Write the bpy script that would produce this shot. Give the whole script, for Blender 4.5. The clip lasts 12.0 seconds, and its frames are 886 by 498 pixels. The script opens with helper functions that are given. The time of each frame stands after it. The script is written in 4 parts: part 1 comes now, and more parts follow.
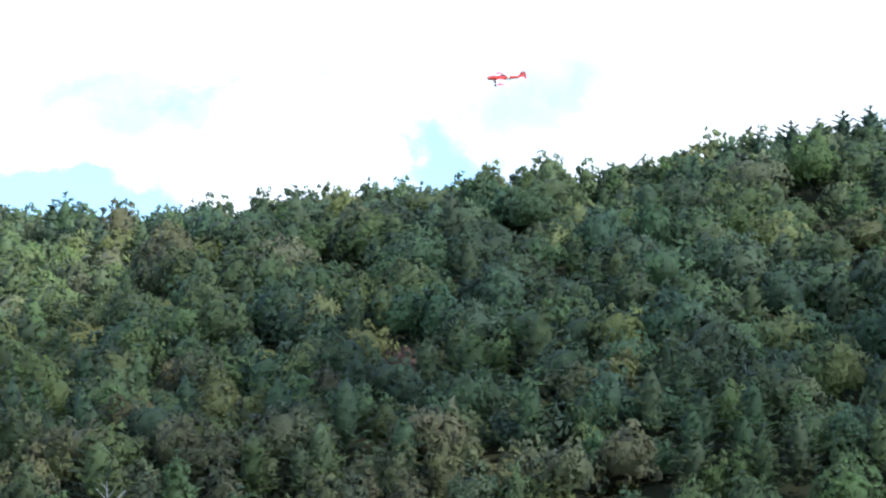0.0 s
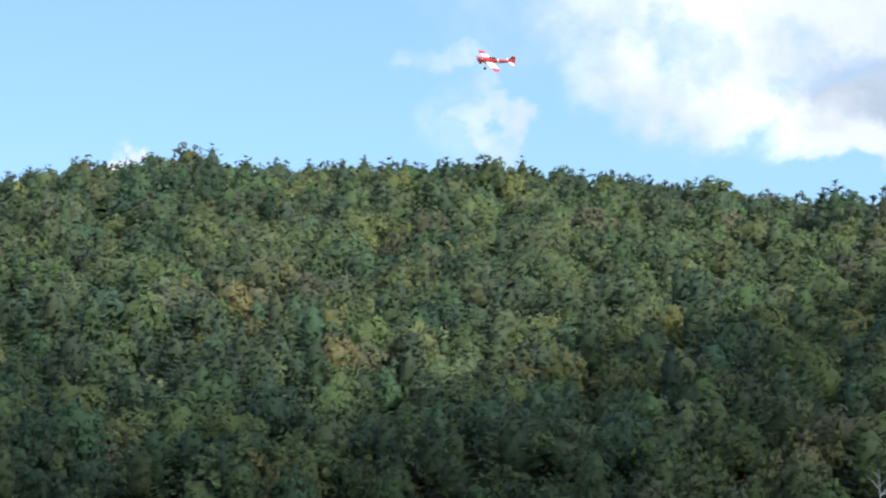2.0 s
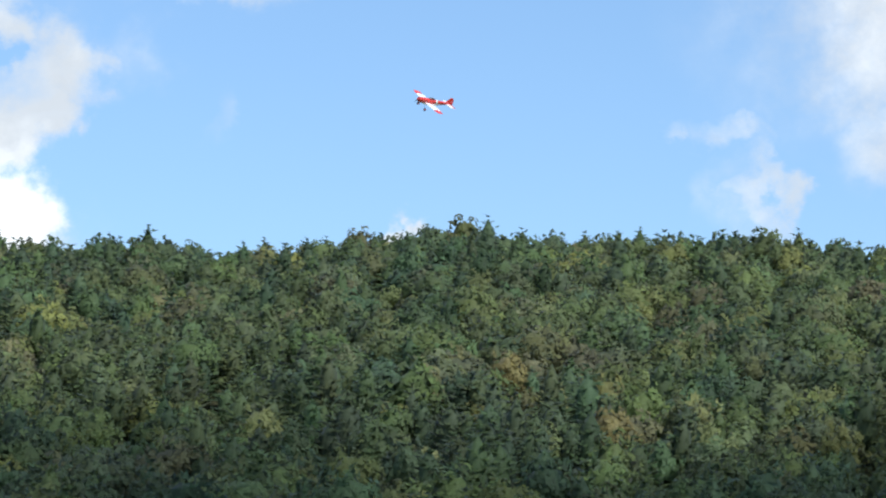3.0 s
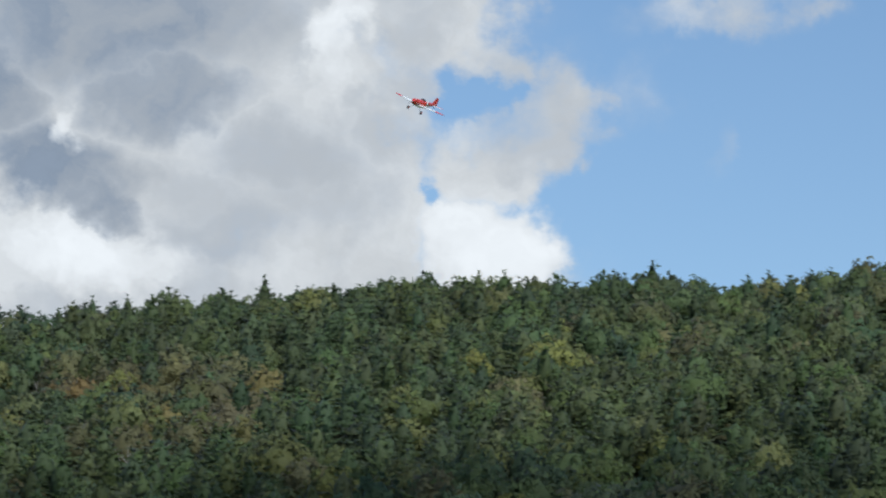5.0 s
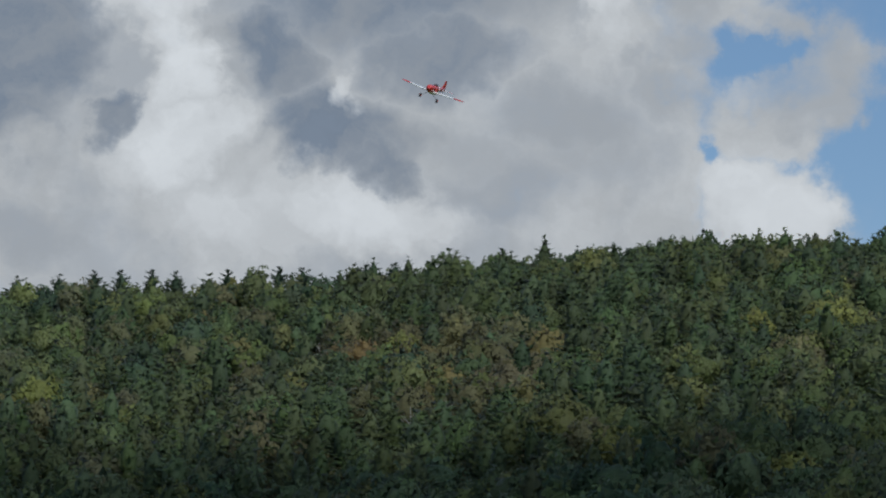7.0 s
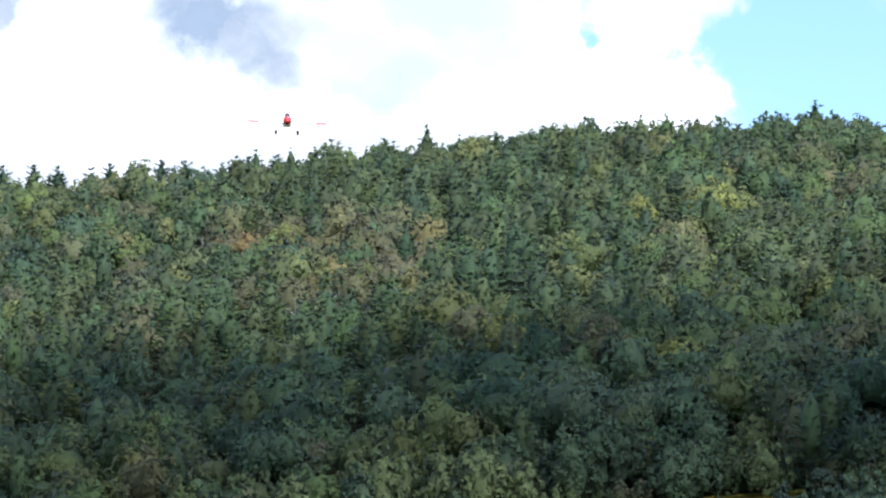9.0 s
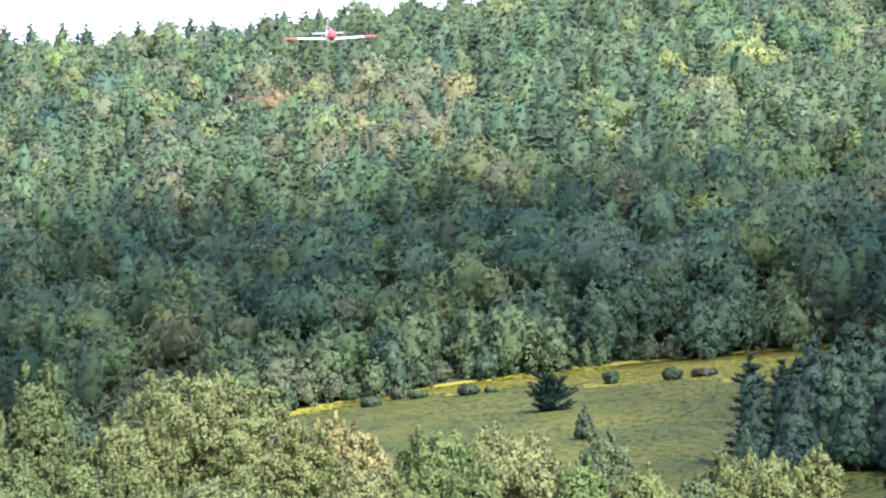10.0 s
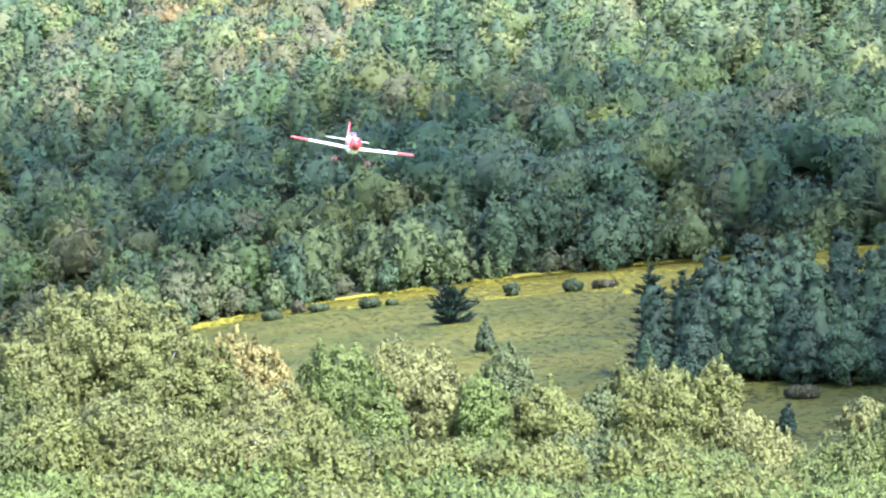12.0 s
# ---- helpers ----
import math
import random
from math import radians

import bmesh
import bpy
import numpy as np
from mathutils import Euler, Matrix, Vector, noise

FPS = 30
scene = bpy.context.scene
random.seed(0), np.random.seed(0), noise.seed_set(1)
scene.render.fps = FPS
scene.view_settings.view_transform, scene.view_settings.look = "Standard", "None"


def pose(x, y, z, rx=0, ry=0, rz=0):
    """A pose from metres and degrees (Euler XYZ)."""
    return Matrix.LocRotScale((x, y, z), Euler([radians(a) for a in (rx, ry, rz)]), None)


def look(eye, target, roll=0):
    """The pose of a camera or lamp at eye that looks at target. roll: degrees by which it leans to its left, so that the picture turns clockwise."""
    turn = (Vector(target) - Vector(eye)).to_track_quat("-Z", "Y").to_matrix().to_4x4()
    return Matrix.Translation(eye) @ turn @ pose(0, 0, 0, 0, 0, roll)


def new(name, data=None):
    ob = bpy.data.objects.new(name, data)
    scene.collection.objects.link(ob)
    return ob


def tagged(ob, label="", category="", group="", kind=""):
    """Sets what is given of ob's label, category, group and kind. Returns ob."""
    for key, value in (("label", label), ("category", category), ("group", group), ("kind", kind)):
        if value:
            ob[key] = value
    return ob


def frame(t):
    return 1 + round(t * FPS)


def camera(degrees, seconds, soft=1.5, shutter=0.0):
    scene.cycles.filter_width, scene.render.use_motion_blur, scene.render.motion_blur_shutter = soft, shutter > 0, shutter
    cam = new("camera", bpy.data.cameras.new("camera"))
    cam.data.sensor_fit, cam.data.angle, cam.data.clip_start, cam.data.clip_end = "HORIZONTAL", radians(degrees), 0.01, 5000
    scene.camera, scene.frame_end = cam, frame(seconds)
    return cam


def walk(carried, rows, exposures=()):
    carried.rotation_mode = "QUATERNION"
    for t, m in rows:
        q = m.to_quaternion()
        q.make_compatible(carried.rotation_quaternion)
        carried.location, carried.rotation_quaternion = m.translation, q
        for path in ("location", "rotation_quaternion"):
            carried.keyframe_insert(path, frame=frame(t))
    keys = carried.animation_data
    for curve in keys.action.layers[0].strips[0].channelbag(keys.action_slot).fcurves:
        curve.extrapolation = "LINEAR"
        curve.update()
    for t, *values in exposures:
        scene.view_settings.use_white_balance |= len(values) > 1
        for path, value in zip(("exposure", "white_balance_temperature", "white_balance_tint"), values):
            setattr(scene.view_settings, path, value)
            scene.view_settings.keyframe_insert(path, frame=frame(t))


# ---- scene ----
cam = camera(12.784, 12.0, soft=2.0, shutter=0.15)
EYE = 1.6
ROWS = [  # seconds, bearing, pitch and roll in degrees
    (0.0, -0.000, 8.497, 1.011),
    (0.5, 1.534, 9.011, 0.846),
    (1.0, 4.663, 9.036, 0.371),
    (1.5, 8.136, 8.715, 0.115),
    (2.0, 11.249, 8.399, -0.255),
    (2.5, 13.615, 8.885, -0.856),
    (2.7, 14.325, 9.191, -0.926),
    (4.3, 19.285, 9.416, -1.026),
    (4.5, 20.030, 9.432, -0.704),
    (5.0, 22.704, 9.783, -0.797),
    (5.5, 25.556, 10.117, -0.656),
    (6.0, 26.993, 10.230, -0.530),
    (6.5, 26.893, 9.735, -0.612),
    (6.7, 26.943, 9.486, -0.795),
    (8.3, 26.026, 7.784, -0.498),
    (8.5, 25.839, 7.701, -0.335),
    (9.0, 25.083, 7.559, 0.257),
    (9.2, 24.988, 7.319, 0.693),
    (9.5, 25.145, 6.745, 0.453),
    (9.7, 25.274, 5.974, 0.626),
    (10.0, 25.523, 5.479, 0.450),
    (10.5, 25.962, 4.893, 0.575),
    (11.0, 25.779, 4.599, 0.708),
    (11.5, 25.080, 4.598, 0.648),
    (12.0, 24.091, 4.200, 0.914),
]
walk(cam, [(t, pose(0, 0, EYE, 90 + p, 0, a) @ pose(0, 0, 0, 0, 0, -r)) for t, a, p, r in ROWS],
     exposures=[(t, e, k, 11 if t > 9.2 else 9 if t > 8 else 6) for t, e, k in (
         (0.0, 1.03, 5350), (0.5, 0.36, 5500), (1.0, -0.1, 5600), (1.5, -0.04, 5600), (2.0, 0.3, 5550), (2.5, 0.42, 5500), (2.7, 0.3, 5550), (4.3, -0.15, 5700), (5.0, -0.4, 5700), (5.5, -0.66, 5700),
         (6.5, -0.96, 5700), (6.7, -0.96, 5700), (8.3, 0.12, 5550), (9.0, 0.58, 5400), (9.5, 1.05, 5300), (10.0, 1.84, 5280), (10.5, 2.12, 5260), (12.0, 2.28, 5280))])
FLIGHT = [  # seconds, bearing, elevation, distance, turn from crosswise towards the eye, pitch, bank
    (0.0, -0.919, 10.959, 186, 2, 0, 29),
    (0.5, 2.063, 10.925, 182, 13, 0, 30),
    (1.0, 5.000, 10.928, 178, 17, 0, 31),
    (1.5, 7.857, 10.980, 174, 21, 0, 33),
    (2.0, 10.545, 11.133, 170, 28, 0, 38),
    (2.5, 13.127, 11.355, 166, 35, 0, 38),
    (2.7, 14.103, 11.428, 163, 37, 0, 38),
    (4.3, 20.768, 11.947, 143, 57, -2, 32),
    (4.5, 21.456, 11.923, 140, 59, -3, 31),
    (5.0, 23.043, 11.889, 134, 67, -6, 27),
    (5.5, 24.423, 11.870, 129, 73, -8, 25),
    (6.0, 25.504, 11.844, 124, 73, -9, 25),
    (6.5, 26.405, 11.671, 119, 74, -9, 25),
    (6.7, 26.656, 11.593, 117, 76, -9, 24),
    (8.3, 27.479, 10.410, 103, 88, -9, 8),
    (8.5, 27.465, 10.166, 101, 90, -9, 5),
    (9.0, 27.362, 9.427, 95, 91, -11, 2),
    (9.5, 27.255, 8.916, 90, 92, -10, 1),
    (10.0, 27.151, 8.587, 83, 93, -10, -2),
    (10.5, 27.044, 8.156, 78.6, 93, -10, 4),
    (11.0, 26.778, 7.815, 74, 95, -9, 9),
    (11.5, 26.214, 7.063, 68, 95, -8, 11),
    (12.0, 25.390, 5.758, 61.5, 96, -8, 9),
]

# ---- light ----
SUN_BEARING, SUN_UP = -128.0, 46.0  # bearings are in degrees to the left of straight ahead
sun_dir = Vector((-math.sin(radians(SUN_BEARING)) * math.cos(radians(SUN_UP)), math.cos(radians(SUN_BEARING)) * math.cos(radians(SUN_UP)), math.sin(radians(SUN_UP))))
sun = new("sun", bpy.data.lights.new("sun", "SUN"))
sun.data.energy, sun.data.angle, sun.data.color = 4.4, radians(0.55), (1.0, 0.95, 0.87)
sun.matrix_world = look(sun_dir * 1000, (0, 0, 0))


class Nodes:
    """Short forms for building node trees."""

    def __init__(self, tree):
        self.tree = tree
        tree.nodes.clear()

    def add(self, kind, *inputs, **settings):
        node = self.tree.nodes.new(kind)
        if "operation" in settings:
            node.operation = settings["operation"]
        if "use_clamp" in settings:
            node.use_clamp = settings["use_clamp"]
        if "interpolation_type" in settings:
            node.interpolation_type = settings["interpolation_type"]
        if "data_type" in settings:
            node.data_type = settings["data_type"]
        if "attribute_name" in settings:
            node.attribute_name = settings["attribute_name"]
        for slot, value in enumerate(inputs):
            self.put(node, slot, value)
        return node

    def put(self, node, slot, value):
        if value is None:
            return
        if isinstance(value, bpy.types.NodeSocket):
            self.tree.links.new(value, node.inputs[slot])
        else:
            node.inputs[slot].default_value = value

    def math(self, op, a, b=0.0, c=0.0, clamp=False):
        return self.add("ShaderNodeMath", a, b, c, operation=op, use_clamp=clamp).outputs[0]

    def vec(self, op, a, b=None, c=None, scale=None):
        node = self.add("ShaderNodeVectorMath", a, b, c, operation=op)
        self.put(node, "Scale", scale)
        return node.outputs["Value" if op in ("LENGTH", "DOT_PRODUCT") else "Vector"]

    def noise(self, vector, scale, detail=4.0, rough=0.55):
        node = self.add("ShaderNodeTexNoise")
        self.put(node, "Vector", vector), self.put(node, "Scale", scale), self.put(node, "Detail", detail), self.put(node, "Roughness", rough)
        return node

    def ramp(self, value, low, high, a=0.0, b=1.0):
        return self.add("ShaderNodeMapRange", value, low, high, a, b, interpolation_type="SMOOTHSTEP").outputs[0]

    def mix(self, factor, a, b):
        node = self.add("ShaderNodeMix", data_type="RGBA")
        self.put(node, 0, factor), self.put(node, 6, a), self.put(node, 7, b)
        return node.outputs[2]


# Cloud puffs: bearing, elevation, half width, half height (degrees), weight
PUFFS = [
    (3.8, 12.9, 6.6, 2.9, 1.0), (-3.0, 12.2, 6.5, 3.6, 1.0), (2.4, 10.0, 2.4, 1.3, 0.9), (7.6, 10.9, 1.9, 1.0, 0.8),
    (-4.0, 10.4, 3.4, 1.2, 0.9), (4.6, 10.3, 2.2, 0.8, 0.95), (10.62, 10.35, 0.3, 0.95, 0.4), (11.05, 11.2, 0.85, 0.32, 0.28), (10.95, 10.2, 0.5, 0.8, 0.22), (11.85, 11.2, 0.3, 0.2, 0.24), (16.0, 9.58, 0.45, 0.17, 0.6),
    (19.9, 12.1, 0.8, 0.6, 0.2), (18.75, 11.05, 0.3, 0.5, 0.17), (18.6, 13.1, 1.6, 0.4, 0.4), (27.5, 12.4, 5.4, 4.2, 1.0),
    (24.0, 10.2, 1.9, 1.9, 0.95), (30.0, 10.2, 6.0, 3.0, 1.0), (36.0, 12.0, 7.0, 4.5, 1.0), (21.3, 11.85, 1.2, 0.75, 0.62), (22.1, 12.6, 0.7, 0.6, 0.6), (21.9, 11.0, 1.1, 0.85, 0.8),
    (21.9, 9.7, 1.05, 0.95, 1.0), (23.0, 13.4, 1.6, 1.4, 0.8), (26.0, 8.8, 5.0, 1.6, 0.9),
]
GAPS = [(0.0, 11.5, 6.0, 2.4, 0.22), (-1.5, 10.7, 2.0, 1.0, 0.28), (3.8, 10.7, 1.2, 0.5, 0.26), (5.4, 11.2, 1.0, 0.5, 0.22), (-0.5, 11.6, 1.2, 0.45, 0.3), (7.6, 11.0, 0.8, 0.6, 0.4), (2.0, 12.3, 1.2, 0.4, 0.25), (22.45, 12.15, 0.5, 0.45, 0.6), (22.6, 10.48, 0.3, 0.22, 0.5), (22.0, 11.3, 0.35, 0.3, 0.25), (20.3, 10.6, 0.9, 0.5, 0.3), (5.6, 9.25, 1.9, 0.4, 0.5), (-0.3, 9.75, 0.7, 0.6, 0.55)]
GREYS = [
    (27.6, 13.0, 3.2, 1.3, 0.85), (28.4, 10.85, 1.5, 0.75, 1.0), (27.7, 10.3, 0.7, 0.5, 0.9), (29.4, 11.9, 1.0, 0.9, 0.95), (26.6, 11.9, 1.5, 0.7, 0.8), (33.0, 12.0, 1.25, 1.5, 1.0), (31.7, 10.9, 0.55, 0.5, 0.95), (33.4, 10.9, 1.0, 0.8, 0.9),
    (26.0, 14.6, 5.0, 1.5, 0.8), (25.0, 10.9, 1.6, 0.8, 0.5), (23.6, 11.4, 0.8, 0.8, 0.4), (26.0, 9.9, 1.5, 0.7, 0.5), (33.0, 9.3, 1.5, 0.6, 0.5),
    (0.5, 11.4, 7.0, 2.6, 0.5), (-1.6, 10.7, 1.6, 0.9, 0.7), (4.4, 10.8, 2.4, 0.8, 0.7), (20, 30, 9, 9, 0.8),
]
GLINTS = [(3.0, 11.3, 0.9, 0.35, 0.6), (0.95, 10.4, 0.9, 1.2, 0.7), (28.0, 9.6, 1.3, 0.5, 0.8), (31.2, 12.9, 0.7, 0.8, 0.9), (31.0, 11.8, 0.5, 0.9, 1.0), (30.6, 10.6, 0.8, 0.6, 1.0), (29.6, 9.6, 1.2, 0.7, 0.6), (21.8, 9.8, 0.9, 0.8, 1.0), (7.0, 11.75, 0.6, 0.4, 0.4), (6.7, 10.2, 0.9, 0.5, 0.4), (-3.4, 12.3, 1.8, 0.9, 0.6), (24.3, 12.7, 0.5, 0.8, 0.8), (28.05, 11.4, 0.25, 0.3, 0.7)]


def make_sky():
    world = bpy.data.worlds.new("sky")
    scene.world = world
    world.use_nodes = True
    n = Nodes(world.node_tree)
    way = n.add("ShaderNodeTexCoord").outputs["Generated"]
    xyz = n.add("ShaderNodeSeparateXYZ", way)
    bearing = n.math("MULTIPLY", n.math("ARCTAN2", n.math("MULTIPLY", xyz.outputs[0], -1.0), xyz.outputs[1]), 180 / math.pi)
    up = n.math("MULTIPLY", n.math("ARCSINE", xyz.outputs[2]), 180 / math.pi)
    flat = n.add("ShaderNodeCombineXYZ", bearing, up, 0.0).outputs[0]
    billow = n.noise(flat, 0.55, 6.0, 0.55)
    fine = n.noise(flat, 1.6, 6.0, 0.6)
    shift = n.vec("MULTIPLY", n.vec("SUBTRACT", billow.outputs["Color"], (0.5, 0.5, 0.5)), (2.6, 1.9, 0.0))
    shift2 = n.vec("MULTIPLY", n.vec("SUBTRACT", fine.outputs["Color"], (0.5, 0.5, 0.5)), (0.9, 0.8, 0.0))
    bent = n.vec("ADD", n.vec("ADD", flat, shift), shift2)

    def field(blobs):
        total = None
        for a, e, wide, high, weight in blobs:
            d = n.vec("LENGTH", n.vec("MULTIPLY", n.vec("SUBTRACT", bent, (a, e, 0.0)), (1 / wide, 1 / high, 0.0)))
            v = n.add("ShaderNodeMapRange", d, 1.45, 0.2, 0.0, weight, interpolation_type="SMOOTHSTEP").outputs[0]
            total = v if total is None else n.math("MAXIMUM", total, v)
        return total

    puffs, gaps, greys, glints = field(PUFFS), field(GAPS), field(GREYS), field(GLINTS)
    # broken cloud over the rest of the sky
    wide = n.noise(n.vec("MULTIPLY", flat, (1.0, 1.6, 0.0)), 0.055, 7.0, 0.6)
    aside = n.ramp(n.math("ABSOLUTE", n.math("SUBTRACT", bearing, 13.5)), 25.0, 34.0)
    above = n.ramp(up, 16.0, 22.0)
    rest = n.math("MULTIPLY", n.ramp(wide.outputs["Fac"], 0.5, 0.64), n.math("MAXIMUM", aside, above))
    cover = n.math("MAXIMUM", n.math("SUBTRACT", puffs, gaps, clamp=True), rest)
    cover = n.math("ADD", cover, n.math("MULTIPLY", n.math("SUBTRACT", fine.outputs["Fac"], 0.5), n.ramp(cover, 0.02, 0.3, 0.0, 0.65)), clamp=True)
    cover = n.ramp(cover, 0.03, 0.7)
    soft_grey = n.math("MULTIPLY", n.ramp(billow.outputs["Fac"], 0.38, 0.62), 0.36)
    mottle = n.noise(bent, 0.9, 7.0, 0.62).outputs["Fac"]
    grey = n.math("MAXIMUM", n.ramp(greys, 0.0, 1.0), soft_grey)
    grey = n.math("MULTIPLY", n.math("SUBTRACT", grey, n.math("MULTIPLY", glints, 0.9), clamp=True), n.ramp(mottle, 0.28, 0.72, 0.62, 1.15), clamp=True)
    sky = n.add("ShaderNodeTexSky")
    sky.sky_type, sky.sun_disc, sky.sun_elevation, sky.sun_rotation = "NISHITA", False, radians(SUN_UP), radians(-SUN_BEARING)
    sky.altitude, sky.air_density, sky.dust_density, sky.ozone_density = 300.0, 1.0, 0.6, 1.15
    blue = n.add("ShaderNodeBackground", sky.outputs[0], 0.14)
    tone = n.mix(grey, (1.0, 0.955, 0.9, 1), (0.385, 0.43, 0.5, 1))
    glow = n.math("ADD", n.math("MULTIPLY", glints, 0.34), n.ramp(mottle, 0.3, 0.7, 0.84, 1.0))
    cloud = n.add("ShaderNodeBackground", tone, glow)
    both = n.add("ShaderNodeMixShader", cover, blue.outputs[0], cloud.outputs[0])
    n.add("ShaderNodeOutputWorld", both.outputs[0])


make_sky()


# ---- materials ----
def material(name):
    m = bpy.data.materials.new(name)
    m.use_nodes = True
    return m, Nodes(m.node_tree)


def leaf_material(name, colour=None, light=1.3, size=0.6, through_share=0.45, round_share=0.85, dim=0.8, haze_sheen=0.03):
    """Foliage: the tree's own colour, varied from leaf to leaf and in patches. Without a colour it is read from the mesh, one colour a tree."""
    m, n = material(name)
    geo = n.add("ShaderNodeNewGeometry")
    place = n.add("ShaderNodeTexCoord").outputs["Object"]
    if colour is None:
        base = n.add("ShaderNodeAttribute", attribute_name="leaf_colour").outputs["Color"]
    else:
        clump = n.add("ShaderNodeAttribute", attribute_name="leaf_colour").outputs["Color"]
        base = n.vec("MULTIPLY", clump, tuple(colour))
    patch = n.noise(place, size, 3.0).outputs["Fac"]
    value = n.math("MULTIPLY", n.ramp(geo.outputs["Random Per Island"], 0.0, 1.0, dim, light), n.ramp(patch, 0.3, 0.7, 0.88, 1.12))
    speck = n.noise(place, size * 7, 3.0).outputs["Fac"]
    value = n.math("MULTIPLY", value, n.ramp(speck, 0.3, 0.7, 0.92, 1.08))
    hue = n.math("ADD", 0.485, n.math("MULTIPLY", patch, 0.03))
    tint = n.add("ShaderNodeHueSaturation", hue, 1.0, value, 1.0, base).outputs[0]
    # leaves lie about along the crown's rounded outline
    lie = n.add("ShaderNodeVectorTransform", n.add("ShaderNodeAttribute", attribute_name="crown_normal").outputs["Vector"])
    lie.vector_type, lie.convert_from, lie.convert_to = "NORMAL", "OBJECT", "WORLD"
    facing = n.vec("NORMALIZE", n.vec("ADD", n.vec("SCALE", lie.outputs[0], None, None, round_share), n.vec("SCALE", geo.outputs["Normal"], None, None, 1 - round_share)))
    ruffle = n.add("ShaderNodeBump")
    n.put(ruffle, "Strength", 0.3), n.put(ruffle, "Distance", 0.16 / size), n.put(ruffle, "Height", n.noise(place, size * 5, 4.0, 0.65).outputs["Fac"]), n.put(ruffle, "Normal", facing)
    skin = n.add("ShaderNodeBsdfPrincipled")
    n.put(skin, "Base Color", tint), n.put(skin, "Roughness", 0.6), n.put(skin, "Specular IOR Level", 0.3), n.put(skin, "Normal", ruffle.outputs[0])
    # bluish sheen puts the pale haze over the trees into their leaves
    n.put(skin, "Sheen Weight", haze_sheen), n.put(skin, "Sheen Roughness", 0.6), n.put(skin, "Sheen Tint", (0.82, 0.9, 1.0, 1))
    glow = n.add("ShaderNodeBsdfTranslucent", tint)
    n.add("ShaderNodeOutputMaterial", n.add("ShaderNodeMixShader", through_share, skin.outputs[0], glow.outputs[0]).outputs[0])
    return m


def plain_material(name, colour, rough=0.6, metal=0.0, spread=0.15, scale=6.0, bump=0.0, coat=0.0):
    """A surface with uneven tone at two scales and a little relief."""
    m, n = material(name)
    place = n.add("ShaderNodeTexCoord").outputs["Object"]
    coarse, grain = n.noise(place, scale, 4.0).outputs["Fac"], n.noise(place, scale * 9, 5.0).outputs["Fac"]
    value = n.math("ADD", n.ramp(coarse, 0.3, 0.7, 1 - spread, 1 + spread), n.math("MULTIPLY", n.math("SUBTRACT", grain, 0.5), spread))
    tint = n.add("ShaderNodeHueSaturation", 0.5, 1.0, value, 1.0, (*colour, 1)).outputs[0]
    skin = n.add("ShaderNodeBsdfPrincipled")
    n.put(skin, "Base Color", tint), n.put(skin, "Roughness", rough), n.put(skin, "Metallic", metal), n.put(skin, "Coat Weight", coat)
    if bump:
        relief = n.add("ShaderNodeBump")
        n.put(relief, "Strength", bump), n.put(relief, "Height", grain)
        n.put(skin, "Normal", relief.outputs[0])
    n.add("ShaderNodeOutputMaterial", skin.outputs[0])
    return m


def ground_material(name, colours, scale):
    m, n = material(name)
    place = n.add("ShaderNodeTexCoord").outputs["Object"]
    a, b = n.noise(n.vec("MULTIPLY", place, (1.0, 1.0, 0.3)), scale, 5.0).outputs["Fac"], n.noise(place, scale * 12, 4.0).outputs["Fac"]
    tint = n.mix(n.ramp(a, 0.38, 0.62), (*colours[0], 1), (*colours[1], 1))
    tint = n.mix(n.ramp(b, 0.35, 0.75, 0.0, 0.6), tint, (*colours[2], 1))
    skin = n.add("ShaderNodeBsdfPrincipled")
    n.put(skin, "Base Color", tint), n.put(skin, "Roughness", 0.9), n.put(skin, "Specular IOR Level", 0.1)
    relief = n.add("ShaderNodeBump")
    n.put(relief, "Strength", 0.3), n.put(relief, "Distance", 0.15), n.put(relief, "Height", b)
    n.put(skin, "Normal", relief.outputs[0])
    n.add("ShaderNodeOutputMaterial", skin.outputs[0])
    return m


FOREST_LEAF = leaf_material("forest_leaf", None, 1.2, 0.25, round_share=0.9, dim=0.9, through_share=0.5, haze_sheen=0.11)
BARK = plain_material("bark", (0.12, 0.10, 0.08), 0.9, spread=0.3, bump=0.5)
PALE_BARK = plain_material("pale_bark", (0.42, 0.40, 0.36), 0.85, spread=0.3, bump=0.4)
MEADOW = ground_material("meadow", ((0.05, 0.056, 0.011), (0.08, 0.073, 0.013), (0.096, 0.08, 0.014)), 0.05)
GOLDENROD = ground_material("goldenrod_ground", ((0.2, 0.17, 0.02), (0.225, 0.185, 0.02), (0.165, 0.15, 0.022)), 0.15)
GRASS = ground_material("rough_grass", ((0.08, 0.11, 0.03), (0.12, 0.14, 0.04), (0.16, 0.15, 0.06)), 0.12)
FLOOR = ground_material("forest_floor", ((0.035, 0.04, 0.018), (0.05, 0.05, 0.022), (0.06, 0.05, 0.03)), 0.1)
MEADOW_TUFT = leaf_material("meadow_tuft", None, 1.2, 0.08, 0.45, 0.9, 0.85, haze_sheen=0.0)

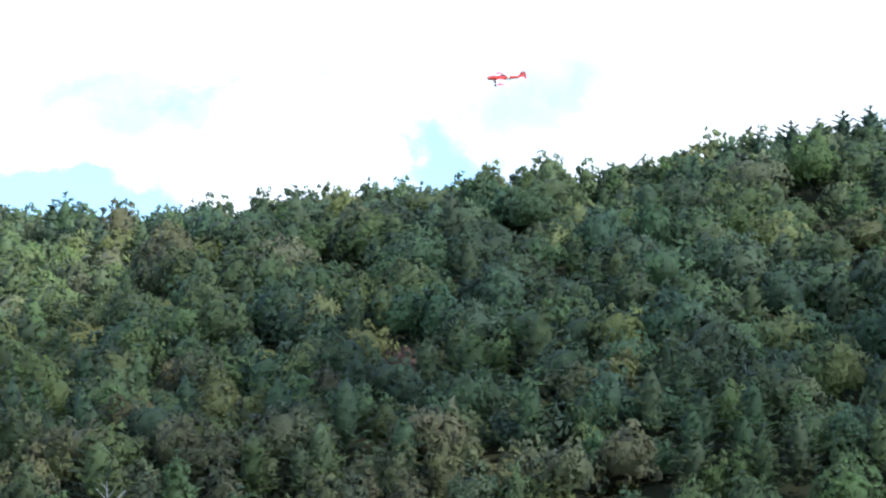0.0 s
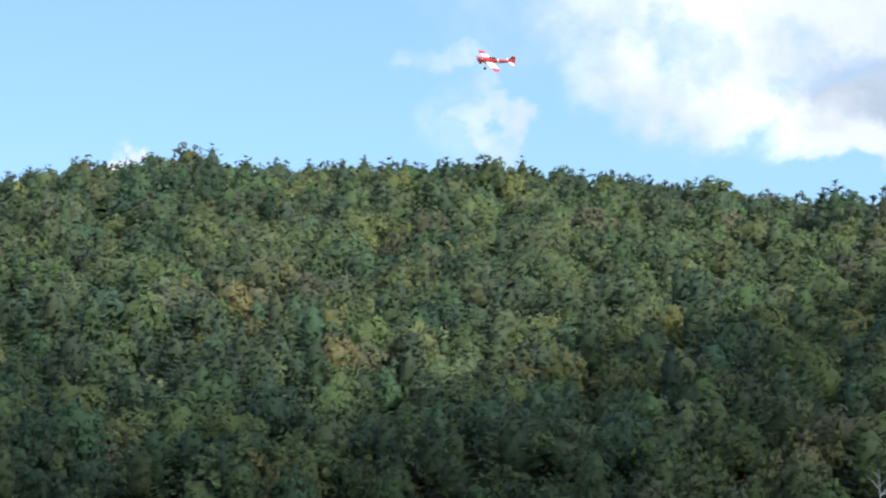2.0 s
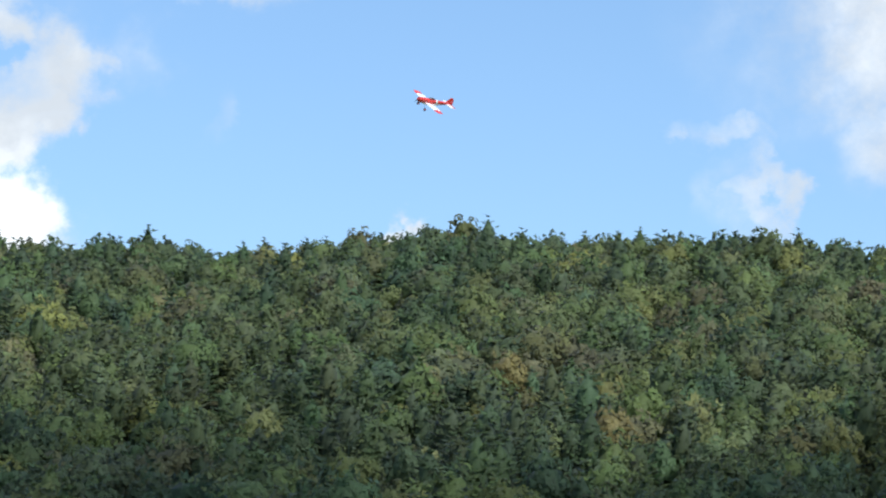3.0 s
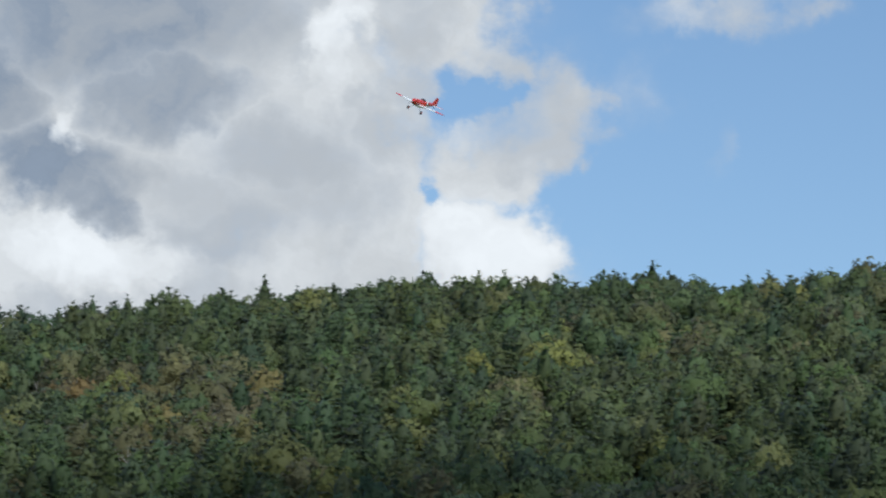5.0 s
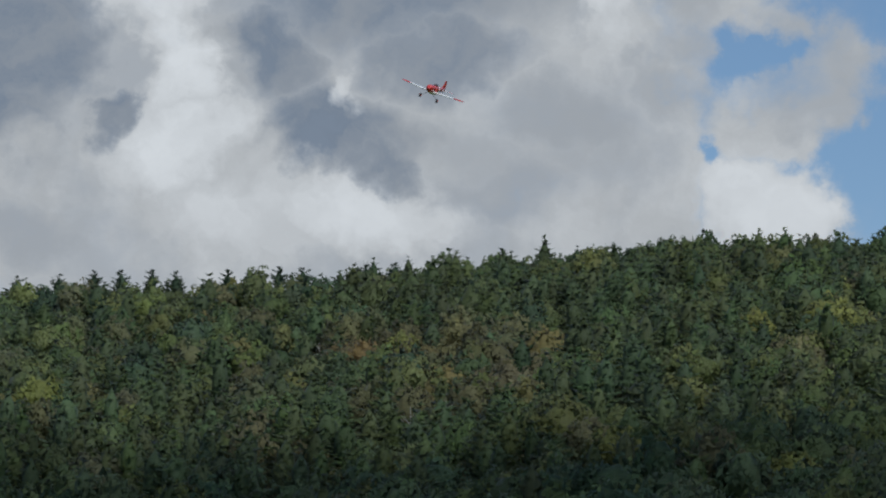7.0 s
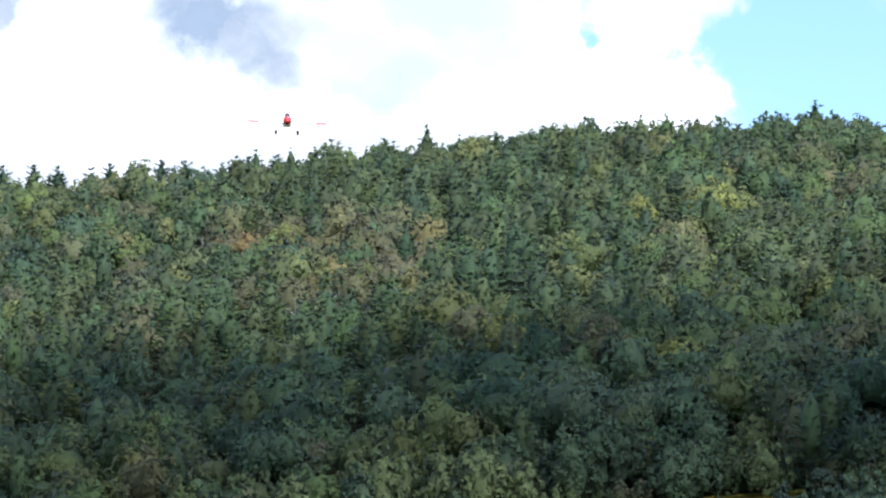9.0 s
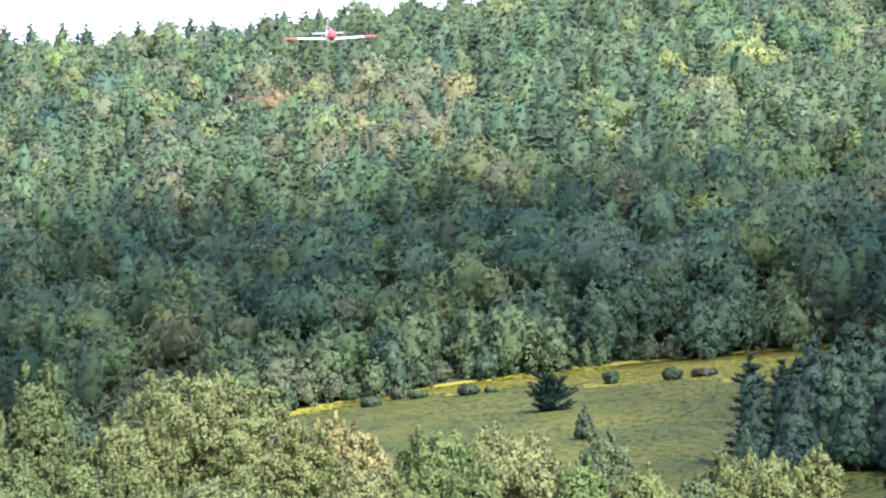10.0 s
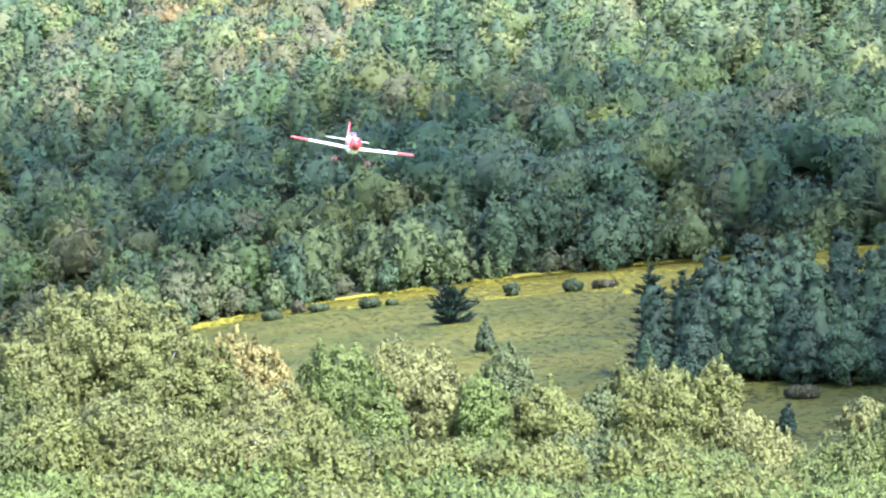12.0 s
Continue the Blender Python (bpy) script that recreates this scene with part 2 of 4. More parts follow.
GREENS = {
    "maple": (0.11, 0.145, 0.05), "dark": (0.08, 0.116, 0.051), "oak": (0.13, 0.158, 0.054), "yellow": (0.178, 0.19, 0.058), "pine": (0.077, 0.1081, 0.047), "pine_light": (0.1, 0.132, 0.053),
    "tan": (0.15, 0.142, 0.06), "olive": (0.1471, 0.152, 0.0662), "orange": (0.25, 0.178, 0.066), "red": (0.2553, 0.0971, 0.0765), "rust": (0.21, 0.1224, 0.082), "gold": (0.2541, 0.2142, 0.0743),
}

# ---- the lie of the land ----
RIDGE = [(-40, 8.5), (-12, 10.6), (-6.46, 10.38), (-5.1, 10.26), (-4.1, 10.18), (-3.5, 10.06), (-2.6, 9.86), (-0.4, 9.76), (1.26, 9.61), (3.1, 9.41), (4.2, 9.26), (5.9, 9.18),
         (7.2, 9.36), (8.8, 9.54), (9.9, 9.64), (11, 9.68), (13, 9.72), (15.2, 9.74), (16.5, 9.62), (17.5, 9.48), (18.6, 9.33), (20.1, 9.46), (21.9, 9.45),
         (23.2, 9.47), (24.6, 9.24), (26, 9.15), (27.6, 8.93), (29, 8.8), (30.4, 8.68), (32, 8.65), (33.4, 8.5), (40, 8.2), (60, 6.5)]
CREST_AT = [(-40, 720), (1.0, 720), (4.0, 770), (6.5, 930), (12, 980), (34, 960), (60, 960)]
FOOT_UP = [(-40, 4.3), (17, 4.1), (20.4, 3.92), (21.4, 3.86), (24, 3.63), (25.6, 3.43), (27.1, 3.2), (28.5, 2.9), (30, 2.45), (32, 2.0), (60, 1.8)]
FOOT, HEDGE, BROW = 540.0, 110.0, 330.0


def curve(table, a):
    xs, ys = zip(*table)
    return np.interp(a, xs, ys)


def height(a, r):
    """The ground's height at a bearing (degrees) and distance from the eye's foot."""
    a, r = np.asarray(a, float), np.asarray(r, float)
    far = np.abs((a - 13 + 180) % 360 - 180)
    fade = np.clip((far - 45) / 60, 0, 1)
    aa = np.clip((a + 180) % 360 - 180, -40, 60)
    crest_r = curve(CREST_AT, aa)
    crest = (EYE + crest_r * np.tan(np.radians(curve(RIDGE, aa))) - 10.9) * (1 - 0.7 * fade)
    foot = (EYE + FOOT * np.tan(np.radians(curve(FOOT_UP, aa))) + 0.1) * (1 - 0.6 * fade)
    brow = 9.0 * (1 - 0.5 * fade)
    s = np.clip((r - FOOT) / (crest_r - FOOT), 0, 1)
    wave = 3.0 * np.sin(a * 1.1 + r * 0.013) * np.sin(r * 0.021 + a * 0.35) * np.sin(np.pi * s)
    z = np.interp(r, [0, HEDGE], [0, 0])
    z = np.where(r > HEDGE, brow * np.clip((r - HEDGE) / (BROW - HEDGE), 0, 1) ** 1.5, z)
    z = np.where(r > BROW, brow + (foot - brow) * np.clip((r - BROW) / (FOOT - BROW), 0, 1), z)
    z = np.where(r > FOOT, foot + (crest - foot) * s + wave, z)
    return np.where(r > crest_r, np.maximum(crest - (r - crest_r) * 0.12, 20 + 0.0 * r), z)


def spot(a, r, lift=0.0):
    return Vector((-r * math.sin(radians(a)), r * math.cos(radians(a)), float(height(a, r)) + lift))


def slope_at(a, e):
    """The distance at which the hillside's crowns stand at elevation e on a bearing."""
    rs = np.linspace(FOOT, float(curve(CREST_AT, a)), 200)
    es = np.degrees(np.arctan2(height(np.full(200, a), rs) + 9.0 - EYE, rs))
    return float(np.interp(e, es, rs))


def link_mesh(name, verts, faces, mats, parent=None, indices=None, colours=None, smooth=False, normals=None):
    mesh = bpy.data.meshes.new(name)
    verts, faces = np.asarray(verts, np.float32), np.asarray(faces, np.int32)
    k = faces.shape[1]
    mesh.vertices.add(len(verts)), mesh.loops.add(faces.size), mesh.polygons.add(len(faces))
    mesh.vertices.foreach_set("co", verts.ravel())
    mesh.loops.foreach_set("vertex_index", faces.ravel())
    mesh.polygons.foreach_set("loop_start", np.arange(0, faces.size, k, dtype=np.int32))
    if indices is not None:
        mesh.polygons.foreach_set("material_index", np.asarray(indices, np.int32))
    mesh.polygons.foreach_set("use_smooth", np.full(len(faces), smooth))
    for m in mats:
        mesh.materials.append(m)
    if colours is None and normals is not None:
        colours = np.ones((len(verts), 4))
    if colours is not None:
        layer = mesh.attributes.new("leaf_colour", "FLOAT_COLOR", "POINT")
        layer.data.foreach_set("color", np.asarray(colours, np.float32).ravel())
    if normals is not None:
        layer = mesh.attributes.new("crown_normal", "FLOAT_VECTOR", "POINT")
        layer.data.foreach_set("vector", np.asarray(normals, np.float32).ravel())
    mesh.update(calc_edges=True)
    ob = new(name, mesh)
    ob.parent = parent
    return ob


def part(name, bm, mat, parent=None, label="", smooth=False):
    """Links a bmesh as one mesh object under a thing or a part."""
    mesh = bpy.data.meshes.new(name)
    bmesh.ops.recalc_face_normals(bm, faces=bm.faces)
    for f in bm.faces:
        f.smooth = smooth
    bm.to_mesh(mesh), bm.free()
    for m in (mat if isinstance(mat, (list, tuple)) else [mat]):
        mesh.materials.append(m)
    ob = new(name, mesh)
    ob.parent = parent
    return tagged(ob, label) if label else ob


def make_ground():
    inner = np.arange(-12, 40.01, 0.5)
    bearings = np.concatenate([inner, np.arange(43, 348, 3.0)])
    rings = np.concatenate([[0.5, 20, 50, 80], np.arange(100, 480, 10), np.arange(480, 560, 4), np.arange(560, 1040, 12), [1080, 1150, 1250, 1400, 1700, 2200, 3000, 4200]])
    a, r = np.meshgrid(bearings, rings)
    z = height(a, r)
    verts = np.stack([-r * np.sin(np.radians(a)), r * np.cos(np.radians(a)), z], -1).reshape(-1, 3)
    nb, faces, kinds = len(bearings), [], []
    for i in range(len(rings) - 1):
        for j in range(nb):
            k = (j + 1) % nb
            faces.append(((i + 1) * nb + j, (i + 1) * nb + k, i * nb + k, i * nb + j))
            mid = (rings[i] + rings[i + 1]) / 2
            side = bearings[j]
            gilt = FOOT + 4 - mid < min(44, max(6, 44 * (27.2 - side) / 6)) + 4 * math.sin(side * 3.1) and 10 < side < 28
            kinds.append(1 if mid < 250 else 2 if mid > FOOT + 4 else 3 if gilt else 0)
    for j in range(nb // 2 - 1):  # the middle, under the eye
        faces.append((j, j + 1, nb - 2 - j, nb - 1 - j))
        kinds.append(1)
    ob = link_mesh("ground", verts, faces, [MEADOW, GRASS, FLOOR, GOLDENROD], indices=kinds, smooth=True)
    tagged(ob, "rolling ground with a yellow-green meadow below wooded slopes", "ground", kind="structure")


make_ground()


# ---- trees ----
rng = np.random.default_rng(7)


def icosphere(levels):
    bm = bmesh.new()
    bmesh.ops.create_icosphere(bm, subdivisions=levels, radius=1)
    v, f = np.array([p.co[:] for p in bm.verts]), np.array([[p.index for p in q.verts] for q in bm.faces])
    bm.free()
    return v, f


ICO = icosphere(1)
ICO2 = icosphere(2)


def shards(points, normals, size, stretch, gen, sides=3, jitter=0.26, along=None):
    """Small leaf sprays: one flat triangle or kite at each point, facing about along its normal."""
    count = len(points)
    n = normals + gen.normal(0, jitter, (count, 3))
    n /= np.linalg.norm(n, axis=1, keepdims=True)
    u = np.cross(n, gen.normal(0, 1, (count, 3)))
    if along is not None:  # sprays that point one way, upwards or sideways
        u = np.array(along) * gen.uniform(0.6, 1.2, (count, 1)) + gen.normal(0, 0.3, (count, 3)) + normals * 0.25
        u -= 0.8 * n * (u * n).sum(1, keepdims=True)
    u /= np.linalg.norm(u, axis=1, keepdims=True)
    w = np.cross(n, u)
    w /= np.linalg.norm(w, axis=1, keepdims=True) + 1e-6
    s = (size * gen.uniform(0.65, 1.35, count))[:, None]
    if sides == 3:
        corners = [points + u * s * 0.75 * stretch, points - u * s * 0.45 * stretch + w * s * 0.55 / stretch ** 0.5, points - u * s * 0.4 * stretch - w * s * 0.6 / stretch ** 0.5]
    else:
        corners = [points + u * s * 0.7 * stretch, points + w * s * 0.36 - n * s * 0.08, points - u * s * 0.6 * stretch, points - w * s * 0.36 - n * s * 0.08]
    return np.stack(corners, 1).reshape(-1, 3), np.arange(count * sides).reshape(-1, sides)


def stem(path, radii, sides=5):
    """A tapering limb along points."""
    path, verts, faces = np.asarray(path, float), [], []
    for i, p in enumerate(path):
        d = path[min(i + 1, len(path) - 1)] - path[max(i - 1, 0)]
        d /= np.linalg.norm(d)
        u = np.cross(d, (0.3, 0.9, 0.1))
        u /= np.linalg.norm(u)
        w = np.cross(d, u)
        for k in range(sides):
            t = 2 * math.pi * k / sides
            verts.append(p + radii[i] * (math.cos(t) * u + math.sin(t) * w))
    for i in range(len(path) - 1):
        for k in range(sides):
            a, b = i * sides + k, i * sides + (k + 1) % sides
            faces += [(a, b, b + sides), (a, b + sides, a + sides)]
    return np.array(verts), np.array(faces)


def merge(pieces):
    """Joins pieces of vertices and faces, with normals where they have them."""
    out, base = [[] for _ in pieces[0]], 0
    for piece in pieces:
        for k, values in enumerate(piece):
            out[k].append(values + base if k == 1 else values)
        base += len(piece[0])
    return [np.concatenate(k) for k in out]


def leafage(gen, lobes, count, size, sides=3, stretch=1.0, floor=-0.35, depth=0.25, jitter=0.26, along=None, rough=0.08):
    weights = np.array([r[0] * r[2] for _, r in lobes])
    pick = gen.choice(len(lobes), count, p=weights / weights.sum())
    d = gen.normal(0, 1, (count, 3))
    d /= np.linalg.norm(d, axis=1, keepdims=True)
    d[:, 2] = np.where(d[:, 2] < floor, -d[:, 2], d[:, 2])
    centre, radii = np.array([c for c, _ in lobes])[pick], np.array([r for _, r in lobes])[pick]
    points = centre + d * radii * (1 - depth * gen.random(count) ** 2 + rough * gen.normal(0, 1, count))[:, None]
    out = d / radii
    out /= np.linalg.norm(out, axis=1, keepdims=True)
    v, f = shards(points, out, size, stretch, gen, sides, jitter, along)
    return v, f, np.repeat(out, sides, 0)


def core_of(shape, scale, lift):
    v, f = shape
    n = v / np.array(scale)
    return v * np.array(scale) + (0, 0, lift), f, n / np.linalg.norm(n, axis=1, keepdims=True)


def dome(s):
    """Half width of a round-topped crown, by the share of its height."""
    return np.clip(1 - np.abs((s - 0.36) / np.where(s > 0.36, 0.64, 0.6)) ** 1.7, 0, 1) ** 0.62


def mound(s):
    """Half width of a bushy, round-headed crown."""
    return np.sqrt(np.clip(1 - np.abs((s - 0.42) / np.where(s > 0.42, 0.58, 0.7)) ** 2.3, 0, 1))


def oval(s):
    """Half width of a crown that keeps its leaves down to the ground."""
    return np.clip(1 - np.abs((s - 0.34) / np.where(s > 0.34, 0.66, 0.75)) ** 1.6, 0, 1) ** 0.62


def cone(s):
    """Half width of a blunt conifer with branches to the ground."""
    return np.clip(1.03 - s, 0, 1) ** 0.72 * np.clip(0.55 + s * 4, 0, 1)


def clumped(gen, h, low, rad, outline, clumps, leaves, size, share=0.3, stretch=1.25, jitter=0.35, along=None, core=0.5, sides=3, lean=0.55, uneven=0.12, scatter=0.0):
    """A crown of leaf clumps set round an outline: vertices, faces, normals and each clump's tint."""
    grid = np.linspace(0.02, 0.97, 60)
    widths = outline(grid) + 0.12
    s = np.interp((np.arange(clumps) + gen.random(clumps)) / clumps, np.cumsum(widths) / widths.sum(), grid)
    t = np.arange(clumps) * 2.39996 + gen.normal(0, 0.35, clumps)

    turn = gen.uniform(0, 6.28, 3)

    def surface(s, t, pull):
        bulge = 1 + uneven * (np.sin(2 * t + turn[0] + 2 * s) + 0.8 * np.sin(3 * t + turn[1] - 5 * s) + 0.5 * np.sin(5 * t + turn[2] + 9 * s))
        wide = rad * outline(s) * pull * bulge
        slope = rad * (outline(np.clip(s + 0.02, 0, 1)) - outline(np.clip(s - 0.02, 0, 1))) / (0.04 * (h - low))
        n = np.stack([np.cos(t), np.sin(t), np.clip(-slope, -1.2, 2.5)], -1)
        p = np.stack([wide * np.cos(t), wide * np.sin(t), low + (h - low) * (0.4 + (s - 0.4) * np.minimum(pull, 1.0))], -1)
        return p, n / np.linalg.norm(n, axis=-1, keepdims=True)

    knot = rad * share * gen.uniform(0.7, 1.3, clumps) * (0.45 + 0.55 * np.clip(outline(s), 0, 1))
    centre, face = surface(s, t, 1 + gen.normal(0, 0.11, clumps))
    centre -= face * knot[:, None] * 0.8
    centre[:, 2] += gen.normal(0, 0.03 * (h - low), clumps)
    tint = gen.uniform(0.86, 1.14, clumps)
    pick = gen.choice(clumps, leaves, p=knot ** 1.6 / (knot ** 1.6).sum())
    d = gen.normal(0, 1, (leaves, 3))
    d /= np.linalg.norm(d, axis=1, keepdims=True)
    d += face[pick] * 0.75 + (0, 0, 0.15)
    d /= np.linalg.norm(d, axis=1, keepdims=True)
    points = centre[pick] + d * knot[pick][:, None] * (1.05 - 0.4 * gen.random((leaves, 1)) ** 2) + gen.normal(0, 1, (leaves, 3)) * knot[pick][:, None] * scatter
    v, f = shards(points, d, size, stretch, gen, sides, jitter, along)
    out = d * lean + face[pick] * (1.15 - lean) + (0, 0, 0.1)
    out /= np.linalg.norm(out, axis=1, keepdims=True)
    rings, spokes = 7, 8
    cs, ct = np.meshgrid(np.linspace(0.03, 0.94, rings), np.arange(spokes) * 2 * math.pi / spokes, indexing="ij")
    cp, cn = surface(cs.ravel(), ct.ravel(), core * gen.uniform(0.85, 1.1, rings * spokes))
    cf = []
    for i in range(rings - 1):
        for k in range(spokes):
            a, b = i * spokes + k, i * spokes + (k + 1) % spokes
            cf += [(a, b, b + spokes), (a, b + spokes, a + spokes)]
    cf += [((rings - 1) * spokes, (rings - 1) * spokes + k, (rings - 1) * spokes + k + 1) for k in range(1, spokes - 1)]
    return merge([(v, f, np.repeat(out, sides, 0), np.repeat(tint[pick], sides)), (cp, np.array(cf), cn, np.full(len(cp), 0.95))])


def broadleaf_shape(seed, h=13.5, rad=4.2, edge=False):
    """A broadleaf crown; down to the ground at a wood's edge."""
    gen = np.random.default_rng(seed)
    if edge:
        return clumped(gen, h, 0.3, rad, oval, 52, 780, 0.59, 0.29, 1.3, 0.3, (0, 0, 0.3), 0.64)
    return clumped(gen, h, h * 0.33, rad, dome, 32, 530, 0.64, 0.33, 1.3, 0.3, (0, 0, 0.25), 0.68)


def pine_shape(seed, h=15.0, rad=3.0, tiers=8, low=0.3, leaves=450, size=0.5, lift=0.22, blunt=0.75, top=0.12):
    """A pine: whorls of outstretched limbs with sprays along them, gaps between, and a ragged top."""
    gen = np.random.default_rng(seed)
    limbs = []
    for tier in range(tiers):
        u = tier / (tiers - 1)
        arms = 6 if u < 0.6 else 5 if u < 0.85 else 3
        for k in range(arms):
            t = 2 * math.pi * (k + 0.5 * (tier % 2) + gen.normal(0, 0.16)) / arms
            reach = rad * ((1 - u) ** blunt * 0.9 + top) * gen.uniform(0.65, 1.15)
            limbs.append((t, reach, h * (low + (0.93 - low) * u) + gen.normal(0, 0.2), u))
    limbs.append((0.0, 0.3, h * 0.95, 1.0))
    limbs = np.array(limbs)
    tint = gen.uniform(0.85, 1.15, len(limbs))
    pick = gen.choice(len(limbs), leaves, p=(limbs[:, 1] + 0.35) / (limbs[:, 1] + 0.35).sum())
    t, reach, z, u = limbs[pick].T
    along = gen.uniform(0.08, 1.0, leaves)
    side = gen.normal(0, 1, leaves) * (0.12 + 0.2 * reach * (0.5 + 0.5 * along) * (1.15 - along))
    rise = (lift + 0.15 * u) * reach * along ** 1.6
    out = np.stack([np.cos(t), np.sin(t), 0 * t], 1)
    across = np.stack([-np.sin(t), np.cos(t), 0 * t], 1)
    points = out * (reach * along)[:, None] + across * side[:, None]
    points[:, 2] += z + rise + gen.normal(0, 0.12, leaves)
    way = out + across * np.sign(side)[:, None] * 0.55 + np.array([0, 0, 0.35]) + gen.normal(0, 0.25, (leaves, 3))
    way /= np.linalg.norm(way, axis=1, keepdims=True)
    flat = np.cross(way, np.cross((0, 0, 1.0), way) + gen.normal(0, 0.3, (leaves, 3)))
    flat /= np.linalg.norm(flat, axis=1, keepdims=True)
    w = np.cross(flat, way)
    w /= np.linalg.norm(w, axis=1, keepdims=True) + 1e-6
    k = (size * gen.uniform(0.7, 1.3, leaves))[:, None]
    v = np.stack([points + way * k * 1.35, points - way * k * 0.65 + w * k * 0.42, points - way * k * 0.65 - w * k * 0.42], 1).reshape(-1, 3)
    lie = out * 0.75 + np.array([0, 0, 0.7]) + across * side[:, None] * 0.25
    lie /= np.linalg.norm(lie, axis=1, keepdims=True)
    core = core_of(ICO, (rad * 0.42, rad * 0.42, h * (0.9 - low) * 0.5), h * (low + 0.9) / 2)
    return merge([(v, np.arange(leaves * 3).reshape(-1, 3), np.repeat(lie, 3, 0), np.repeat(tint[pick], 3)), (*core, np.full(len(core[0]), 0.95))])


BROAD = [broadleaf_shape(100 + i, 11.6 + 0.8 * (i % 4), 3.9 + 0.4 * (i % 5)) for i in range(16)]
EDGE = [broadleaf_shape(150 + i, 9.5 + 1.2 * (i % 4), 3.3 + 0.4 * (i % 3), True) for i in range(10)]
PINES = [pine_shape(200 + i, 13.6 + (i % 4) * 0.8, 3.7 + 0.4 * (i % 3), 8, 0.3, 480, 0.6, 0.2, 0.55) for i in range(10)]


# Single trees of a colour of their own: bearing, elevation, kind of leaf
ACCENTS = [
    (0.62, 7.3, "rust"), (3.9, 8.55, "tan"), (1.2, 8.95, "olive"), (3.86, 5.8, "tan"), (3.3, 5.75, "tan"), (5.7, 5.85, "tan"), (5.2, 5.8, "tan"), (2.4, 5.85, "olive"), (-1.8, 5.5, "olive"), (-2.6, 5.6, "tan"),
    (14.33, 7.72, "gold"), (17.0, 8.8, "tan"), (16.7, 8.75, "tan"), (12.8, 6.86, "gold"), (12.6, 6.9, "tan"), (11.1, 8.25, "yellow"), (12.3, 8.75, "yellow"), (13.4, 7.85, "tan"), (13.0, 7.8, "olive"), (19.0, 8.35, "tan"),
    (26.94, 8.7, "red"), (28.1, 7.68, "orange"), (27.95, 7.62, "orange"), (25.85, 7.95, "olive"), (30.4, 8.1, "gold"), (30.9, 8.0, "yellow"), (29.6, 7.26, "tan"), (26.74, 7.3, "gold"), (25.25, 7.8, "gold"), (24.67, 7.88, "rust"),
    (27.24, 6.9, "tan"), (29.1, 6.75, "tan"), (26.4, 7.0, "tan"), (21.98, 9.0, "yellow"), (21.54, 7.92, "yellow"), (20.47, 7.65, "yellow"), (23.28, 7.22, "yellow"), (26.0, 7.7, "tan"), (27.0, 7.6, "olive"), (26.5, 7.5, "tan"), (28.7, 7.5, "yellow"), (27.3, 7.9, "tan"), (26.2, 8.0, "tan"),
]
# Stretches of the slope where one kind of wood prevails: bearing, elevation, half width, half height, kind
STANDS = [
    (24.5, 8.3, 3.0, 0.75, "pine_light"), (29.0, 6.3, 4.0, 0.8, "pine_light"), (23.5, 6.9, 1.6, 0.6, "pine"), (27.0, 7.4, 1.9, 0.65, "tan"), (14.5, 6.6, 1.6, 0.7, "pine"), (18.6, 7.4, 2.0, 0.6, "pine_light"),
    (14.3, 7.7, 1.6, 0.3, "olive"), (8.0, 8.3, 3.0, 0.6, "oak"), (2.0, 9.0, 4.0, 0.3, "dark"), (-2.0, 7.5, 5.0, 1.2, "dark"), (3.0, 5.6, 5.0, 0.4, "olive"), (24.0, 5.2, 8.0, 0.9, "dark"), (25.0, 4.3, 8.0, 0.5, "oak"),
]


KIND_WORDS = {
    "maple": "mid-green", "dark": "dark green", "oak": "olive-tinged green", "yellow": "yellow-green", "pine": "blue-green", "pine_light": "light blue-green", "tan": "dull tan-green", "olive": "olive-green",
    "orange": "orange-turning", "red": "small red-turning", "rust": "rusty pink-brown", "gold": "golden-yellow"}
wood_leaves, wood_meshes = {}, {}


def wood_tree(name, shapes, a, r, scale, kind, group):
    """A tree of the wood that stands out singly, with crown and trunk; alike trees share their meshes."""
    if kind not in wood_leaves:
        wood_leaves[kind] = leaf_material("wood_leaf_" + kind, GREENS[kind], 1.2, 0.25, round_share=0.9, dim=0.9, through_share=0.5, haze_sheen=0.11)
    which = int(rng.integers(len(shapes)))
    where = "at the wood's edge above the meadow" if shapes is EDGE else "among the hillside forest"
    tree = tagged(new(name), KIND_WORDS[kind] + " broadleaf tree " + where, "tree", group=group)
    tree.matrix_world = Matrix.Translation(spot(a, r, -0.4)) @ pose(0, 0, 0, 0, 0, rng.uniform(0, 360)) @ Matrix.Scale(scale, 4)
    key = (shapes is EDGE, which)
    if key not in wood_meshes:
        v, f, out, tint = shapes[which]
        crown = link_mesh("crown", v, f, [wood_leaves[kind]], tree, colours=np.stack([tint, tint, tint, np.ones(len(v))], 1), normals=out)
        trunk = link_mesh("trunk", *stem([(0, 0, -0.4), (0.1, 0.05, 3.0), (0, 0, 8.0)], [0.24, 0.19, 0.07], 6), [BARK], tree)
        wood_meshes[key] = crown.data, trunk.data
    else:
        crown, trunk = new("crown", wood_meshes[key][0]), new("trunk", wood_meshes[key][1])
        crown.parent = trunk.parent = tree
    crown.material_slots[0].link = "OBJECT"
    crown.material_slots[0].material = wood_leaves[kind]


